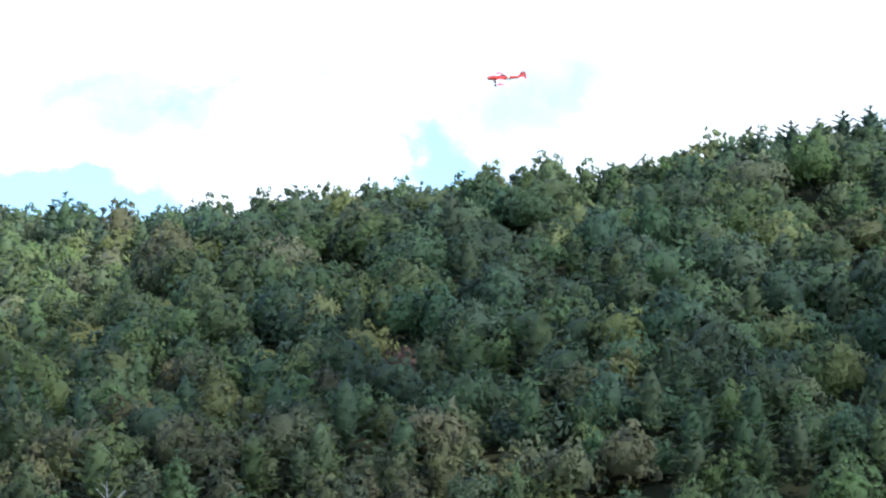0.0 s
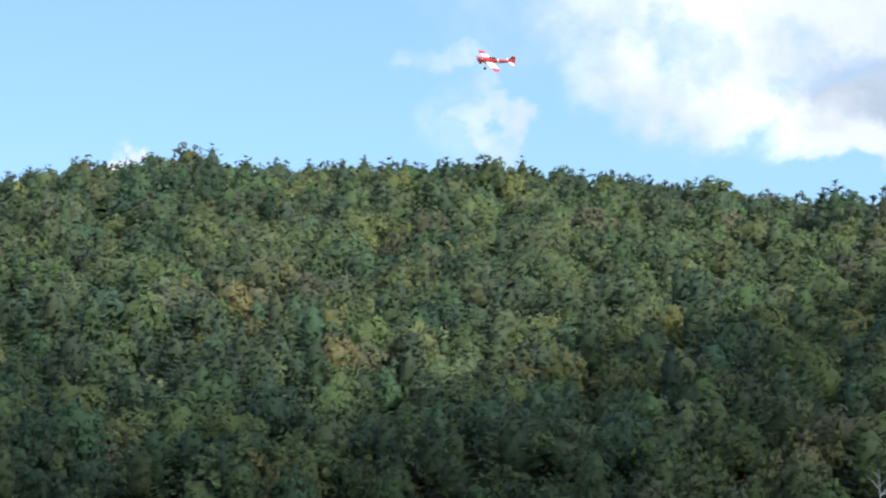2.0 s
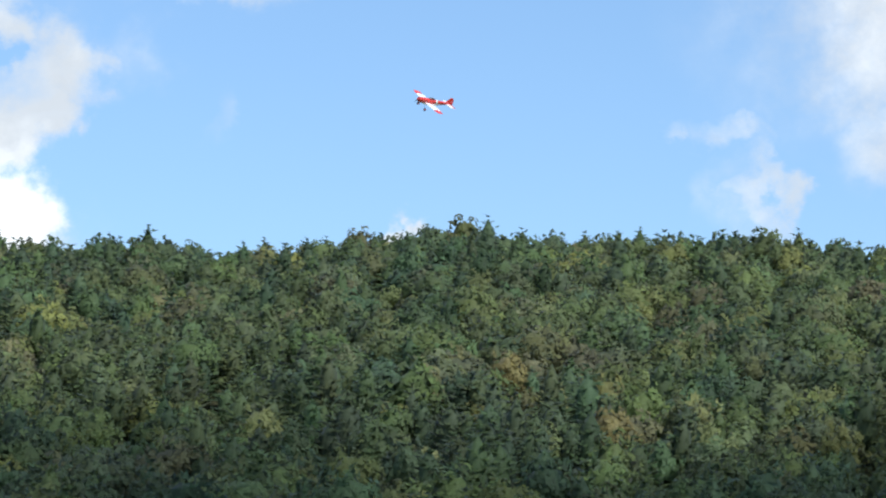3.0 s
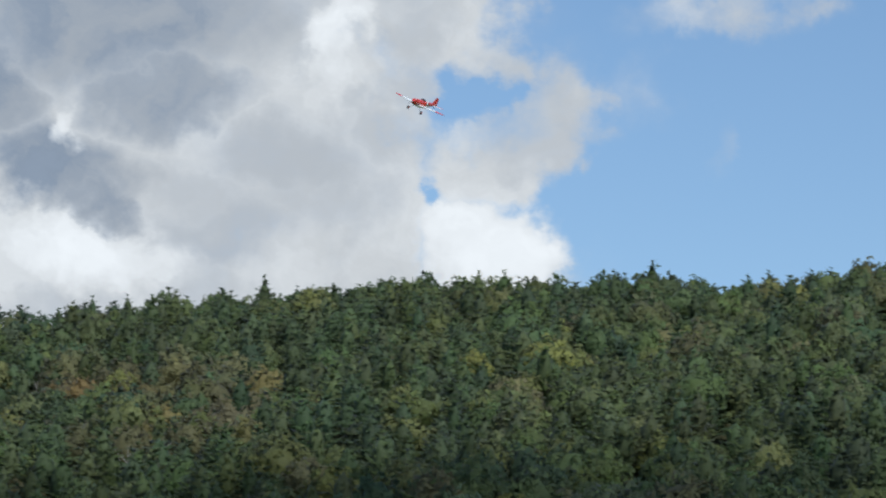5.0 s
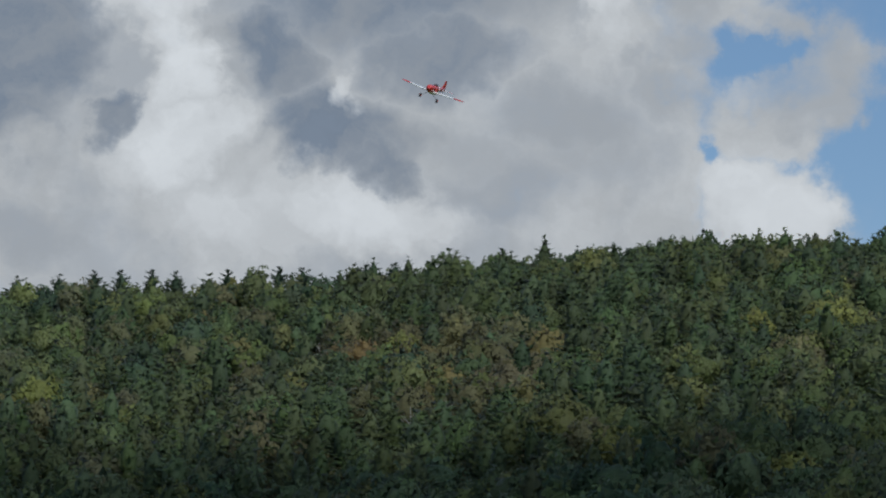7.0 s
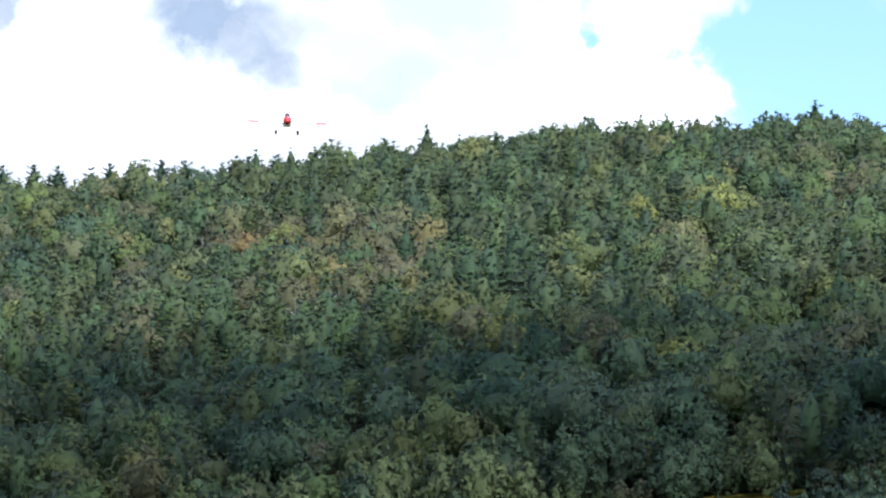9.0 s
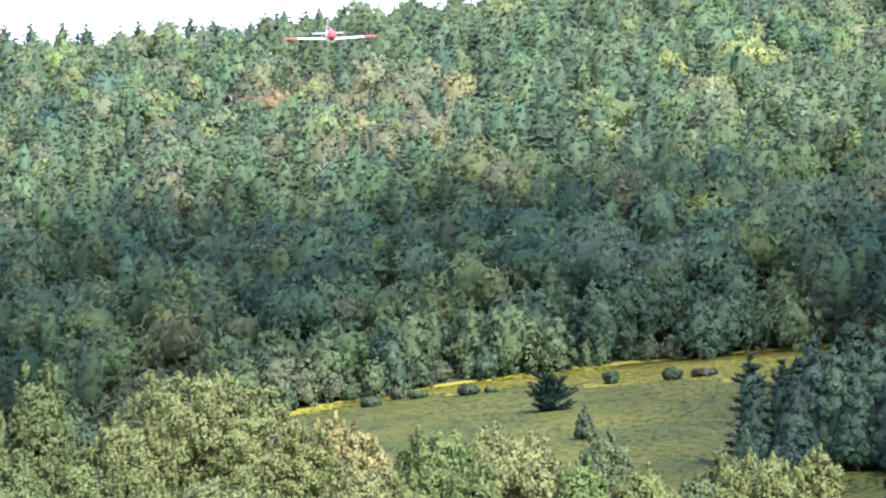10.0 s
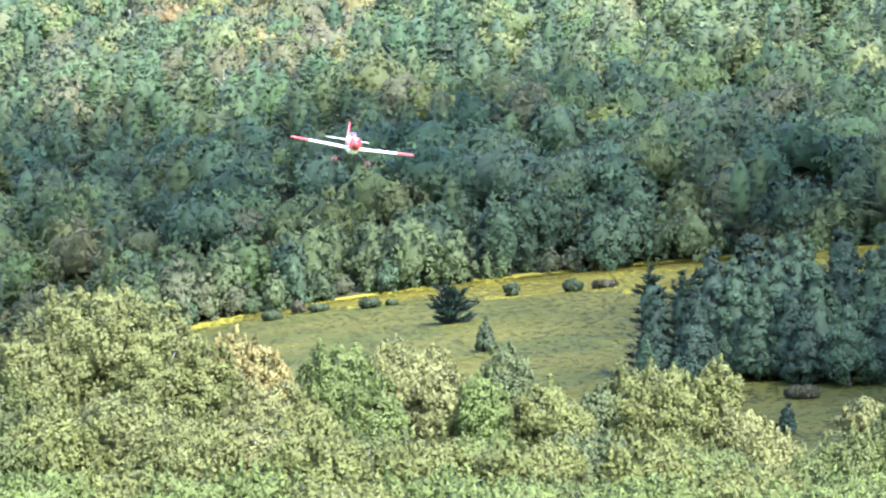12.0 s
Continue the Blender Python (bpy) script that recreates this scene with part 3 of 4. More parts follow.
def make_forest():
    verts, faces, colours, normals, base = [], [], [], [], 0

    def plant(shape, a, r, scale, colour):
        nonlocal base
        v, f, out, tint = shape
        t = rng.uniform(0, 2 * math.pi)
        c, s = math.cos(t), math.sin(t)
        p = v * (scale * np.array([rng.uniform(0.85, 1.15), rng.uniform(0.85, 1.15), rng.uniform(0.92, 1.1)]))
        p = np.stack([p[:, 0] * c - p[:, 1] * s, p[:, 0] * s + p[:, 1] * c, p[:, 2]], 1) + np.array(spot(a, r, -0.5))
        normals.append(np.stack([out[:, 0] * c - out[:, 1] * s, out[:, 0] * s + out[:, 1] * c, out[:, 2]], 1))
        verts.append(p), faces.append(f + base)
        base += len(p)
        colours.append(np.concatenate([tint[:, None] * colour, np.ones((len(p), 1))], 1))

    accents = [(a, slope_at(a, e - 0.12), e, kind) for a, e, kind in ACCENTS]
    r = FOOT + 5
    row = 0
    while r < 1024:
        step = 7.5 if r > 570 else 6.0
        wide = math.degrees((7.7 if r > 570 else 6.2) / r)
        for a in np.arange(-8.0 + (row % 2) * wide / 2, 34.8, wide):
            if r > float(curve(CREST_AT, a)) + 22:
                continue
            aa, rr = a + rng.normal(0, wide * 0.33), r + rng.normal(0, 2.2)
            e = math.degrees(math.atan2(float(height(aa, rr)) + 9 - EYE, rr))
            kind = str(rng.choice(["maple", "dark", "oak", "pine", "pine_light", "olive", "yellow", "tan"], p=[0.24, 0.15, 0.17, 0.15, 0.15, 0.07, 0.06, 0.01]))
            for sa, se, wa, we, stand in STANDS:
                if ((aa - sa) / wa) ** 2 + ((e - se) / we) ** 2 < 1 and rng.random() < 0.62:
                    kind = stand
            crest_gap = float(curve(CREST_AT, aa)) - rr
            if crest_gap < 12 and (12 < aa < 20 or aa > 27) and rng.random() < 0.55:
                kind = "pine"
            elif crest_gap < 16 and kind.startswith("pine") and (aa < 9 or 20.3 < aa < 26.5) and rng.random() < 0.85:
                kind = "maple"
            if any(abs(aa - b) < wide * 0.5 and abs(rr - q) < step * 0.6 for b, q, _, _ in accents):
                continue
            colour = np.array(GREENS[kind]) * rng.uniform(0.85, 1.4) * np.array([rng.uniform(0.88, 1.14), 1.0, rng.uniform(0.8, 1.15)])
            if kind.startswith("pine"):
                plant(PINES[rng.integers(len(PINES))], aa, rr, rng.uniform(0.9, 1.18) * (0.74 if crest_gap < 30 else 1), colour)
            elif rr < FOOT + 14 and 16 < aa < 31:
                wood_tree("broadleaf_tree", EDGE, aa, rr, rng.uniform(0.75, 1.05), str(kind), "wood's edge")
            elif rr < FOOT + 24 or crest_gap < 10:
                plant(EDGE[rng.integers(len(EDGE))], aa, rr, rng.uniform(0.7, 1.05) if rr < FOOT + 24 else rng.uniform(0.85, 1.0), colour)
            else:
                plant(BROAD[rng.integers(len(BROAD))], aa, rr, (rng.uniform(0.72, 1.2) if crest_gap > 25 else rng.uniform(0.82, 0.96)), colour)
        r += step
        row += 1
    for a in np.arange(-7, 34.5, 0.27):  # round-headed trees close together along the ridge
        if 27.2 < a or rng.random() < 0.25:
            continue
        colour = np.array(GREENS[rng.choice(["maple", "dark", "oak"])]) * rng.uniform(0.85, 1.2)
        plant(EDGE[rng.integers(len(EDGE))], a + rng.normal(0, 0.06), float(curve(CREST_AT, a)) + rng.uniform(-2, 6), rng.uniform(0.84, 0.97), colour)
    for a in np.arange(14, 34, 0.33):  # low growth along the wood's edge
        colour = np.array(GREENS[rng.choice(["maple", "dark", "oak", "olive"])]) * rng.uniform(0.8, 1.15)
        plant(EDGE[rng.integers(len(EDGE))], a + rng.normal(0, 0.05), FOOT + rng.uniform(2, 6), rng.uniform(0.3, 0.6), colour)
    for a, q, e, kind in accents:
        wood_tree("autumn_tree" if kind in ("orange", "red", "rust", "gold") else "broadleaf_tree", BROAD, a, q, rng.uniform(0.72, 0.82) if kind in ("red", "rust") else rng.uniform(1.05, 1.15), kind, "single trees")
    ob = link_mesh("forest", np.concatenate(verts), np.concatenate(faces), [FOREST_LEAF], colours=np.concatenate(colours), normals=np.concatenate(normals))
    tagged(ob, "mixed green forest of broadleaf trees and pines turning in early autumn", "forest", kind="stuff")


make_forest()


# Pines that stand out on the skyline: bearing, elevation of the top, spread
CREST_PINES = [(-6.3, 10.5, 2.6), (-5.9, 10.42, 2.2), (-5.55, 10.33, 2.4), (-5.15, 10.3, 2.3), (-4.65, 10.16, 2.2), (5.3, 9.3, 3.0), (11.02, 9.82, 2.6), (10.75, 9.75, 1.6), (9.9, 9.7, 1.8), (16.55, 9.7, 2.0), (16.2, 9.72, 1.8), (17.3, 9.62, 3.0), (17.9, 9.52, 2.8), (18.3, 9.4, 1.8),
               (20.13, 9.54, 2.0), (25.93, 9.22, 2.2), (27.5, 9.0, 2.6), (27.93, 8.98, 2.4), (28.85, 8.92, 2.2), (29.2, 8.92, 2.0), (29.6, 8.86, 2.4), (29.95, 8.86, 2.0), (30.7, 8.82, 2.0), (31.05, 8.84, 1.8), (31.5, 8.82, 2.2), (31.9, 8.8, 2.0), (32.4, 8.72, 2.4), (33.0, 8.68, 2.4)]
# Bare pale trees: bearing, elevation of the top
DEAD = [(27.24, 6.85), (26.3, 7.35), (25.62, 7.6), (28.6, 7.75), (27.95, 8.97), (29.62, 7.35), (26.05, 7.15), (24.7, 7.95), (30.0, 6.6), (4.9, 5.2), (-4.4, 6.75), (26.7, 6.95), (29.1, 6.8), (22.6, 7.15)]


def make_crest_pines():
    leaf = leaf_material("skyline_needle", (0.058, 0.092, 0.048), 1.3, 0.5, 0.15)
    for i, (a, e, rad) in enumerate(CREST_PINES):
        r = float(curve(CREST_AT, a)) - 3
        here = spot(a, r)
        tall = EYE + r * math.tan(radians(e - (0.09 if 9 < a < 19 else 0.05))) - here.z
        tree = tagged(new("pine_tree"), "dark ragged pine standing above the ridge line", "tree", group="ridge pines")
        tree.matrix_world = Matrix.Translation(here) @ pose(0, 0, 0, 0, 0, 67 * i)
        v, f, out, tint = pine_shape(600 + i, tall, rad * (1.35 if a < 27 else 1.55), 8, 0.35, 1300, 0.4, 0.25, 0.5, 0.2)
        link_mesh("crown", v, f, [leaf], tree, colours=np.stack([tint, tint, tint, np.ones(len(v))], 1), normals=out)
        link_mesh("trunk", *stem([(0, 0, -0.3), (0.1, 0, tall * 0.5), (0, 0, tall * 0.96)], [0.22, 0.15, 0.04], 6), [BARK], tree)


make_crest_pines()


def make_dead_trees():
    for i, (a, e) in enumerate(DEAD):
        gen = np.random.default_rng(700 + i)
        r = slope_at(a, e - 0.1) - 6
        here = spot(a, r)
        tall = EYE + r * math.tan(radians(e)) - here.z
        tree = tagged(new("bare_tree"), "bare pale-barked tree among the green crowns", "tree", group="bare trees")
        tree.matrix_world = Matrix.Translation(here)
        lean = gen.normal(0, 0.5, 2)
        link_mesh("trunk", *stem([(0, 0, -0.3), (lean[0] * 0.4, 0, tall * 0.5), (lean[0], lean[1], tall)], [0.15, 0.11, 0.03], 6), [PALE_BARK], tree)
        for k in range(6):
            t, z = k * 2.2 + gen.random(), tall * gen.uniform(0.6, 0.93)
            reach = (tall - z) * 0.5 + 0.7
            link_mesh("branch", *stem([(lean[0] * z / tall, lean[1] * z / tall, z), (reach * 0.5 * math.cos(t), reach * 0.5 * math.sin(t), z + reach * 0.5), (reach * math.cos(t), reach * math.sin(t), z + reach)], [0.06, 0.045, 0.015], 4), [PALE_BARK], tree)


make_dead_trees()


def make_shade_cloud():
    """An unseen cloud, added towards the sun and shaped to shade the lower slope."""
    edge = [(-9, 9.7), (-4, 9.55), (-1, 9.32), (1, 9.05), (3.5, 8.5), (5.7, 7.6), (8.8, 6.9), (12, 6.0), (14.6, 5.6), (17, 6.1), (20, 7.0), (24, 6.4), (31, 6.0), (36, 6.0)]
    gen = np.random.default_rng(31)
    pieces = []
    for a in np.arange(-9, 36.1, 1.5):
        top = slope_at(a, float(curve(edge, a)))
        near = FOOT + 9 if a > 20.9 else 350.0
        for share in (0.15, 0.5, 0.83):
            r = near + (top - near) * share
            target = spot(a + gen.normal(0, 0.3), r, 8) + sun_dir * 760
            v = ICO2[0] * np.array([24.0 if a > 6 else 17.0, 0.30 * (top - near) * gen.uniform(0.8, 1.1), 9.0])
            v = v * (1 + 0.16 * gen.normal(0, 1, (len(v), 1)))
            c, s = math.cos(radians(a)), math.sin(radians(a))
            v = np.stack([v[:, 0] * c - v[:, 1] * s, v[:, 0] * s + v[:, 1] * c, v[:, 2]], 1)
            pieces.append((v + np.array(target), ICO2[1]))
    m, n = material("cloud_vapour")
    white = n.add("ShaderNodeBsdfDiffuse", (0.85, 0.86, 0.88, 1))
    clear = n.add("ShaderNodeBsdfTransparent", (1, 1, 1, 1))
    n.add("ShaderNodeOutputMaterial", n.add("ShaderNodeMixShader", 0.18, clear.outputs[0], white.outputs[0]).outputs[0])
    ob = link_mesh("cloud", *merge(pieces), [m], smooth=True)
    tagged(ob, "unseen cloud added towards the sun to shade the lower slope", "cloud", kind="structure")


make_shade_cloud()


# ---- the hedgerow before the meadow ----
def hedge_tree_meshes(seed, h, low, rad, leaves, size, thin):
    """A bushy tree: many small leaf clumps round an uneven outline, forked limbs showing between them."""
    gen = np.random.default_rng(seed)
    count = int(90 + 90 * rad)
    body = clumped(gen, h * 0.97, low, rad * 0.97, mound, count, int(leaves * 0.84), size, 0.24 / rad ** 0.45, 1.3, 0.45, (0, 0, 0.3), 0.62, lean=0.6, uneven=0.1, scatter=0.3)
    shoots = []
    for _ in range(int(22 * rad)):
        t, s = gen.uniform(0, 2 * math.pi), gen.uniform(0.25, 0.97)
        wide = rad * float(mound(np.array(s))) * gen.uniform(0.92, 1.12)
        k = gen.uniform(0.05, 0.12)
        shoots.append((np.array([wide * math.cos(t), wide * math.sin(t), low + (h - low) * s + gen.uniform(-0.1, 0.2)]), np.array([k, k, k * gen.uniform(1.8, 3.6)])))
    v, f, out = leafage(gen, shoots, int(leaves * 0.12), size, stretch=1.3, floor=-0.9, depth=0.8, jitter=0.5, along=(0, 0, 0.6))
    crown = merge([body, (v, f, out, np.repeat(gen.uniform(0.9, 1.2, len(f)), 3))])
    trunk = stem([(0, 0, -0.4), (0.1, 0, h * 0.3), (-0.1, 0.1, h * 0.6), (0, 0, h * 0.86)], [rad * 0.04, rad * 0.034, rad * 0.022, rad * 0.008], 7)
    limbs = []
    for k in range(int(9 + 5 * rad * thin)):
        t, up = k * 2.4 + gen.uniform(-0.3, 0.3), gen.uniform(0.12, 0.55)
        tip = np.array([math.cos(t), math.sin(t), 0]) * rad * gen.uniform(0.7, 1.0) * float(mound(np.array(min(up + 0.3, 0.9)))) + (0, 0, h * min(up + 0.33, 0.93))
        root = np.array([0, 0, h * up * 0.8])
        limbs.append(stem([root, root * 0.55 + tip * 0.45 + gen.normal(0, 0.12, 3), tip], [rad * 0.016, rad * 0.012, rad * 0.004], 5))
    return crown, trunk, limbs


HEDGE_LEAVES = {k: leaf_material("hedge_leaf_" + k, c, 1.2, 0.9, 0.5, 0.86, 0.84, 0.05) for k, c in {
    "silver": (0.192, 0.192, 0.056), "green": (0.145, 0.162, 0.044), "bright": (0.17, 0.2, 0.05), "yellow": (0.31, 0.255, 0.085), "tan": (0.238, 0.226, 0.074), "grey": (0.14, 0.16, 0.06), "olive": (0.186, 0.188, 0.05)}.items()}
HEDGE_WORDS = {"silver": "silvery-green broadleaf tree", "green": "mid-green broadleaf tree", "bright": "bright fresh-green young tree", "yellow": "yellow and orange turning tree", "tan": "thin tan-brown tree losing leaves", "grey": "grey-green bushy tree", "olive": "olive-green bushy tree"}
# bearing, elevation of the top, crown radius, distance, leaf, elevation of the crown's foot
HEDGEROW = [
    (33.3, 3.5, 2.2, 141, "green", 0.9), (32.45, 3.55, 1.3, 139, "olive", 0.9), (31.42, 3.84, 0.8, 141, "green", 1.8), (31.3, 3.2, 0.95, 140, "green", 1.0), (31.75, 2.75, 1.2, 137, "green", 0.9), (30.75, 2.55, 1.2, 138, "green", 0.9), (30.05, 3.2, 1.3, 140, "silver", 1.0),
    (29.2, 3.86, 2.25, 143, "silver", 1.2), (28.35, 3.58, 1.75, 142, "silver", 1.1), (27.6, 2.95, 1.1, 141, "olive", 0.9), (27.0, 3.04, 1.25, 143, "yellow", 1.3), (26.65, 2.42, 1.25, 138, "tan", 0.8), (26.15, 2.1, 1.1, 137, "olive", 0.7),
    (25.65, 2.95, 1.1, 141, "bright", 1.2), (25.15, 2.3, 0.9, 139, "bright", 0.9), (24.55, 2.96, 1.35, 143, "tan", 1.0), (24.15, 2.55, 1.0, 141, "tan", 0.8), (23.58, 2.46, 0.75, 139, "bright", 0.9), (23.22, 2.8, 0.85, 143, "grey", 1.0),
    (22.72, 2.3, 1.05, 141, "olive", 0.7), (22.35, 2.0, 0.9, 140, "olive", 0.7), (21.78, 2.24, 0.95, 142, "grey", 0.8), (21.12, 2.55, 1.5, 142, "olive", 0.8), (20.62, 2.4, 1.2, 141, "olive", 0.7), (20.13, 2.58, 0.62, 141, "olive", 1.2), (19.8, 1.85, 0.9, 140, "tan", 0.7),
    (19.4, 1.5, 0.8, 139, "tan", 0.6), (18.9, 1.2, 0.9, 139, "green", 0.4), (18.25, 1.46, 1.1, 140, "green", 0.5), (17.95, 2.02, 1.0, 145, "tan", 0.7), (17.2, 1.9, 1.5, 141, "green", 0.6), (16.2, 2.0, 1.8, 141, "olive", 0.6),
    (32.2, 2.2, 1.6, 126, "green", 0.4), (30.9, 2.0, 1.5, 125, "green", 0.4), (29.9, 2.1, 1.5, 126, "olive", 0.4), (28.7, 2.2, 1.7, 127, "silver", 0.4), (27.75, 1.9, 1.4, 125, "silver", 0.4), (26.85, 1.8, 1.3, 126, "tan", 0.4), (26.0, 1.7, 1.3, 124, "olive", 0.4), (25.2, 1.65, 1.2, 126, "green", 0.4),
    (24.4, 1.55, 1.3, 125, "olive", 0.4), (23.6, 1.55, 1.2, 126, "bright", 0.4), (22.8, 1.45, 1.3, 124, "olive", 0.4), (22.0, 1.55, 1.3, 126, "grey", 0.4), (21.2, 1.5, 1.3, 125, "olive", 0.3), (20.4, 1.35, 1.3, 126, "green", 0.3), (19.6, 1.0, 1.2, 124, "olive", 0.2), (18.8, 0.85, 1.2, 126, "green", 0.2), (18.0, 0.9, 1.3, 124, "bright", 0.2), (17.0, 0.9, 1.4, 125, "green", 0.2),
    (31.4, 1.2, 1.7, 112, "green", 0.0), (30.1, 1.1, 1.6, 111, "bright", 0.0), (28.9, 1.15, 1.6, 112, "olive", 0.0), (27.8, 1.0, 1.5, 111, "bright", 0.0), (26.7, 1.0, 1.5, 112, "bright", 0.0), (25.6, 0.95, 1.5, 111, "olive", 0.0), (24.5, 0.95, 1.5, 112, "bright", 0.0), (23.4, 0.9, 1.5, 111, "bright", 0.0), (22.3, 0.85, 1.5, 112, "green", 0.0), (21.2, 0.85, 1.5, 111, "bright", 0.0), (20.1, 0.8, 1.5, 112, "olive", 0.0), (19.0, 0.7, 1.5, 111, "bright", 0.0), (17.9, 0.7, 1.5, 112, "green", 0.0),
]


def make_hedgerow():
    for i, (a, e, rad, r, leaf, foot) in enumerate(HEDGEROW):
        here = spot(a, r)
        tall = EYE + r * math.tan(radians(e)) - here.z
        low = max(0.1, EYE + r * math.tan(radians(foot)) - here.z)
        back = r > 130
        tree = tagged(new("hedgerow_tree" if back else "bush"), (HEDGE_WORDS[leaf] if back else HEDGE_WORDS[leaf].replace("tree", "bush")) + " in a sunlit hedgerow", "tree" if back else "bush", group="hedgerow")
        tree.matrix_world = Matrix.Translation(here) @ pose(0, 0, 0, 0, 0, rng.uniform(0, 360))
        thin = 1.8 if leaf == "tan" else 1.0
        crown, trunk, limbs = hedge_tree_meshes(300 + i, tall, low, rad * 1.2, int((3200 if back else 2300) * rad * (tall - low) / thin ** 0.5), 0.102 if back else 0.11, thin)
        tint = crown[3]
        link_mesh("crown", crown[0], crown[1], [HEDGE_LEAVES[leaf]], tree, colours=np.stack([tint, tint, tint, np.ones(len(tint))], 1), normals=crown[2])
        link_mesh("trunk", *trunk, [PALE_BARK], tree)
        for limb in limbs:
            link_mesh("branch", *limb, [PALE_BARK], tree)


make_hedgerow()


# ---- the meadow ----
def make_conifers():
    leaf = leaf_material("spruce_needle", (0.036, 0.057, 0.03), 1.3, 0.6, 0.2)
    leaf2 = leaf_material("larch_needle", (0.068, 0.102, 0.048), 1.3, 0.6, 0.3)
    # bearing, elevation of the top, distance, spread, form
    rows = [(21.08, 3.98, 388, 3.0, "pine"), (20.62, 3.86, 392, 3.1, "pine"), (21.0, 3.6, 383, 2.0, "spruce"), (20.45, 3.5, 381, 2.9, "spruce"), (19.86, 4.15, 386, 3.7, "larch"), (19.3, 4.24, 392, 4.0, "larch"), (19.55, 3.7, 381, 2.6, "larch"), (19.1, 3.75, 380, 2.6, "spruce"), (18.73, 3.98, 384, 3.4, "larch"),
            (18.25, 3.42, 374, 3.3, "larch"), (18.85, 3.3, 377, 2.4, "spruce"), (17.85, 4.2, 384, 3.6, "larch"), (17.7, 3.3, 376, 3.0, "spruce"), (17.3, 4.3, 382, 3.6, "spruce"), (16.8, 4.4, 384, 3.6, "larch"), (16.2, 4.4, 382, 3.6, "larch"),
            (21.17, 2.98, 379, 1.15, "larch"), (20.2, 4.2, 400, 3.4, "spruce"), (19.6, 4.4, 404, 3.6, "spruce"), (18.95, 4.5, 402, 3.7, "larch"), (18.3, 4.5, 404, 3.7, "spruce"), (17.6, 4.6, 402, 3.7, "larch"), (16.8, 4.7, 404, 3.8, "spruce")]
    words = {"pine": "dark pine with level branches", "spruce": "dark green conifer with branches to the ground", "larch": "mid-green conifer with soft rounded outline"}
    for i, (a, e, r, rad, form) in enumerate(rows):
        here = spot(a, r)
        tall = EYE + r * math.tan(radians(e)) - here.z
        gen = np.random.default_rng(450 + i)
        tree = tagged(new("conifer"), words[form] + " at the meadow's edge", "tree", group="conifer clump")
        tree.matrix_world = Matrix.Translation(here) @ pose(0, 0, 0, 0, 0, 50 * i)
        if form == "pine":
            v, f, out, tint = pine_shape(470 + i, tall, rad, 12, 0.1, 3600, 0.3, 0.12, 0.5)
        else:
            v, f, out, tint = clumped(gen, tall, 0.2, rad, cone, 90, 4600, 0.36, 0.24, 1.35, 0.45, (0, 0, 0.3), 0.78)
        link_mesh("crown", v, f, [leaf2 if form == "larch" else leaf], tree, colours=np.stack([tint, tint, tint, np.ones(len(v))], 1), normals=out)
        link_mesh("trunk", *stem([(0, 0, -0.3), (0, 0, tall * 0.5), (0, 0, tall * 0.95)], [0.18, 0.12, 0.03], 6), [BARK], tree)


make_conifers()


def make_meadow_bushes():
    juniper = leaf_material("juniper_leaf", (0.018, 0.034, 0.015), 1.5, 0.8, 0.15)
    brush = leaf_material("brush_leaf", (0.045, 0.06, 0.02), 1.3, 0.8, 0.2)
    brown = leaf_material("brown_brush_leaf", (0.07, 0.06, 0.026), 1.3, 0.8, 0.2)
    rows = [(23.98, 3.12, 2.9, 3.7, juniper, "dark bushy conifer"), (23.11, 3.5, 1.0, 1.7, brush, "grey-green shrub"), (22.22, 3.55, 1.15, 1.5, brush, "grey-green shrub"), (25.16, 3.36, 1.2, 1.3, brush, "grey-green shrub"), (24.85, 3.4, 0.8, 0.7, brush, "low grey-green shrub"), (21.75, 3.6, 1.6, 0.8, brown, "low brown brush"),
            (26.2, 3.3, 1.0, 1.6, brown, "brown shrub"), (25.9, 3.32, 1.3, 0.9, brush, "low shrub"), (18.95, 1.95, 1.7, 1.0, brown, "low brown brush"), (23.5, 2.7, 1.2, 3.4, brush, "young green tree"), (19.15, 1.45, 1.0, 2.2, juniper, "young dark conifer"), (26.6, 3.2, 1.2, 1.2, brush, "low shrub")]
    for i, (a, e, rad, tall, mat, words) in enumerate(rows):
        rs = np.linspace(260, FOOT - 4, 300)
        es = np.degrees(np.arctan2(height(np.full(300, a), rs) - EYE, rs))
        here = spot(a, float(np.interp(e, es, rs)))
        gen = np.random.default_rng(500 + i)
        bush = tagged(new("shrub"), words + " standing in the goldenrod meadow", "shrub", group="meadow shrubs")
        bush.matrix_world = Matrix.Translation(here) @ Matrix.Diagonal((1, 1, 1.1, 1))
        v, f, out, tint = pine_shape(520, tall * 1.05, rad * 0.9, 7, 0.04, 2800, 0.34, 0.35, 0.3, 0.3) if i == 0 else clumped(gen, tall, 0.02, rad * 0.92, cone if tall > 2 * rad else mound, 30, int(1300 * rad), 0.24, 0.3, 1.3, 0.5, (0, 0, 0.3), 0.6, uneven=0.16)
        link_mesh("foliage", v, f, [mat], bush, colours=np.stack([tint, tint, tint, np.ones(len(v))], 1), normals=out)
        wood = [stem([(0, 0, -0.2), (0.15 * math.cos(t), 0.15 * math.sin(t), tall * 0.4), (rad * 0.5 * math.cos(t), rad * 0.5 * math.sin(t), tall * 0.8)], [0.06, 0.04, 0.01], 4) for t in (0.3, 2.4, 4.4)]
        link_mesh("stems", *merge(wood), [BARK], bush)


make_meadow_bushes()


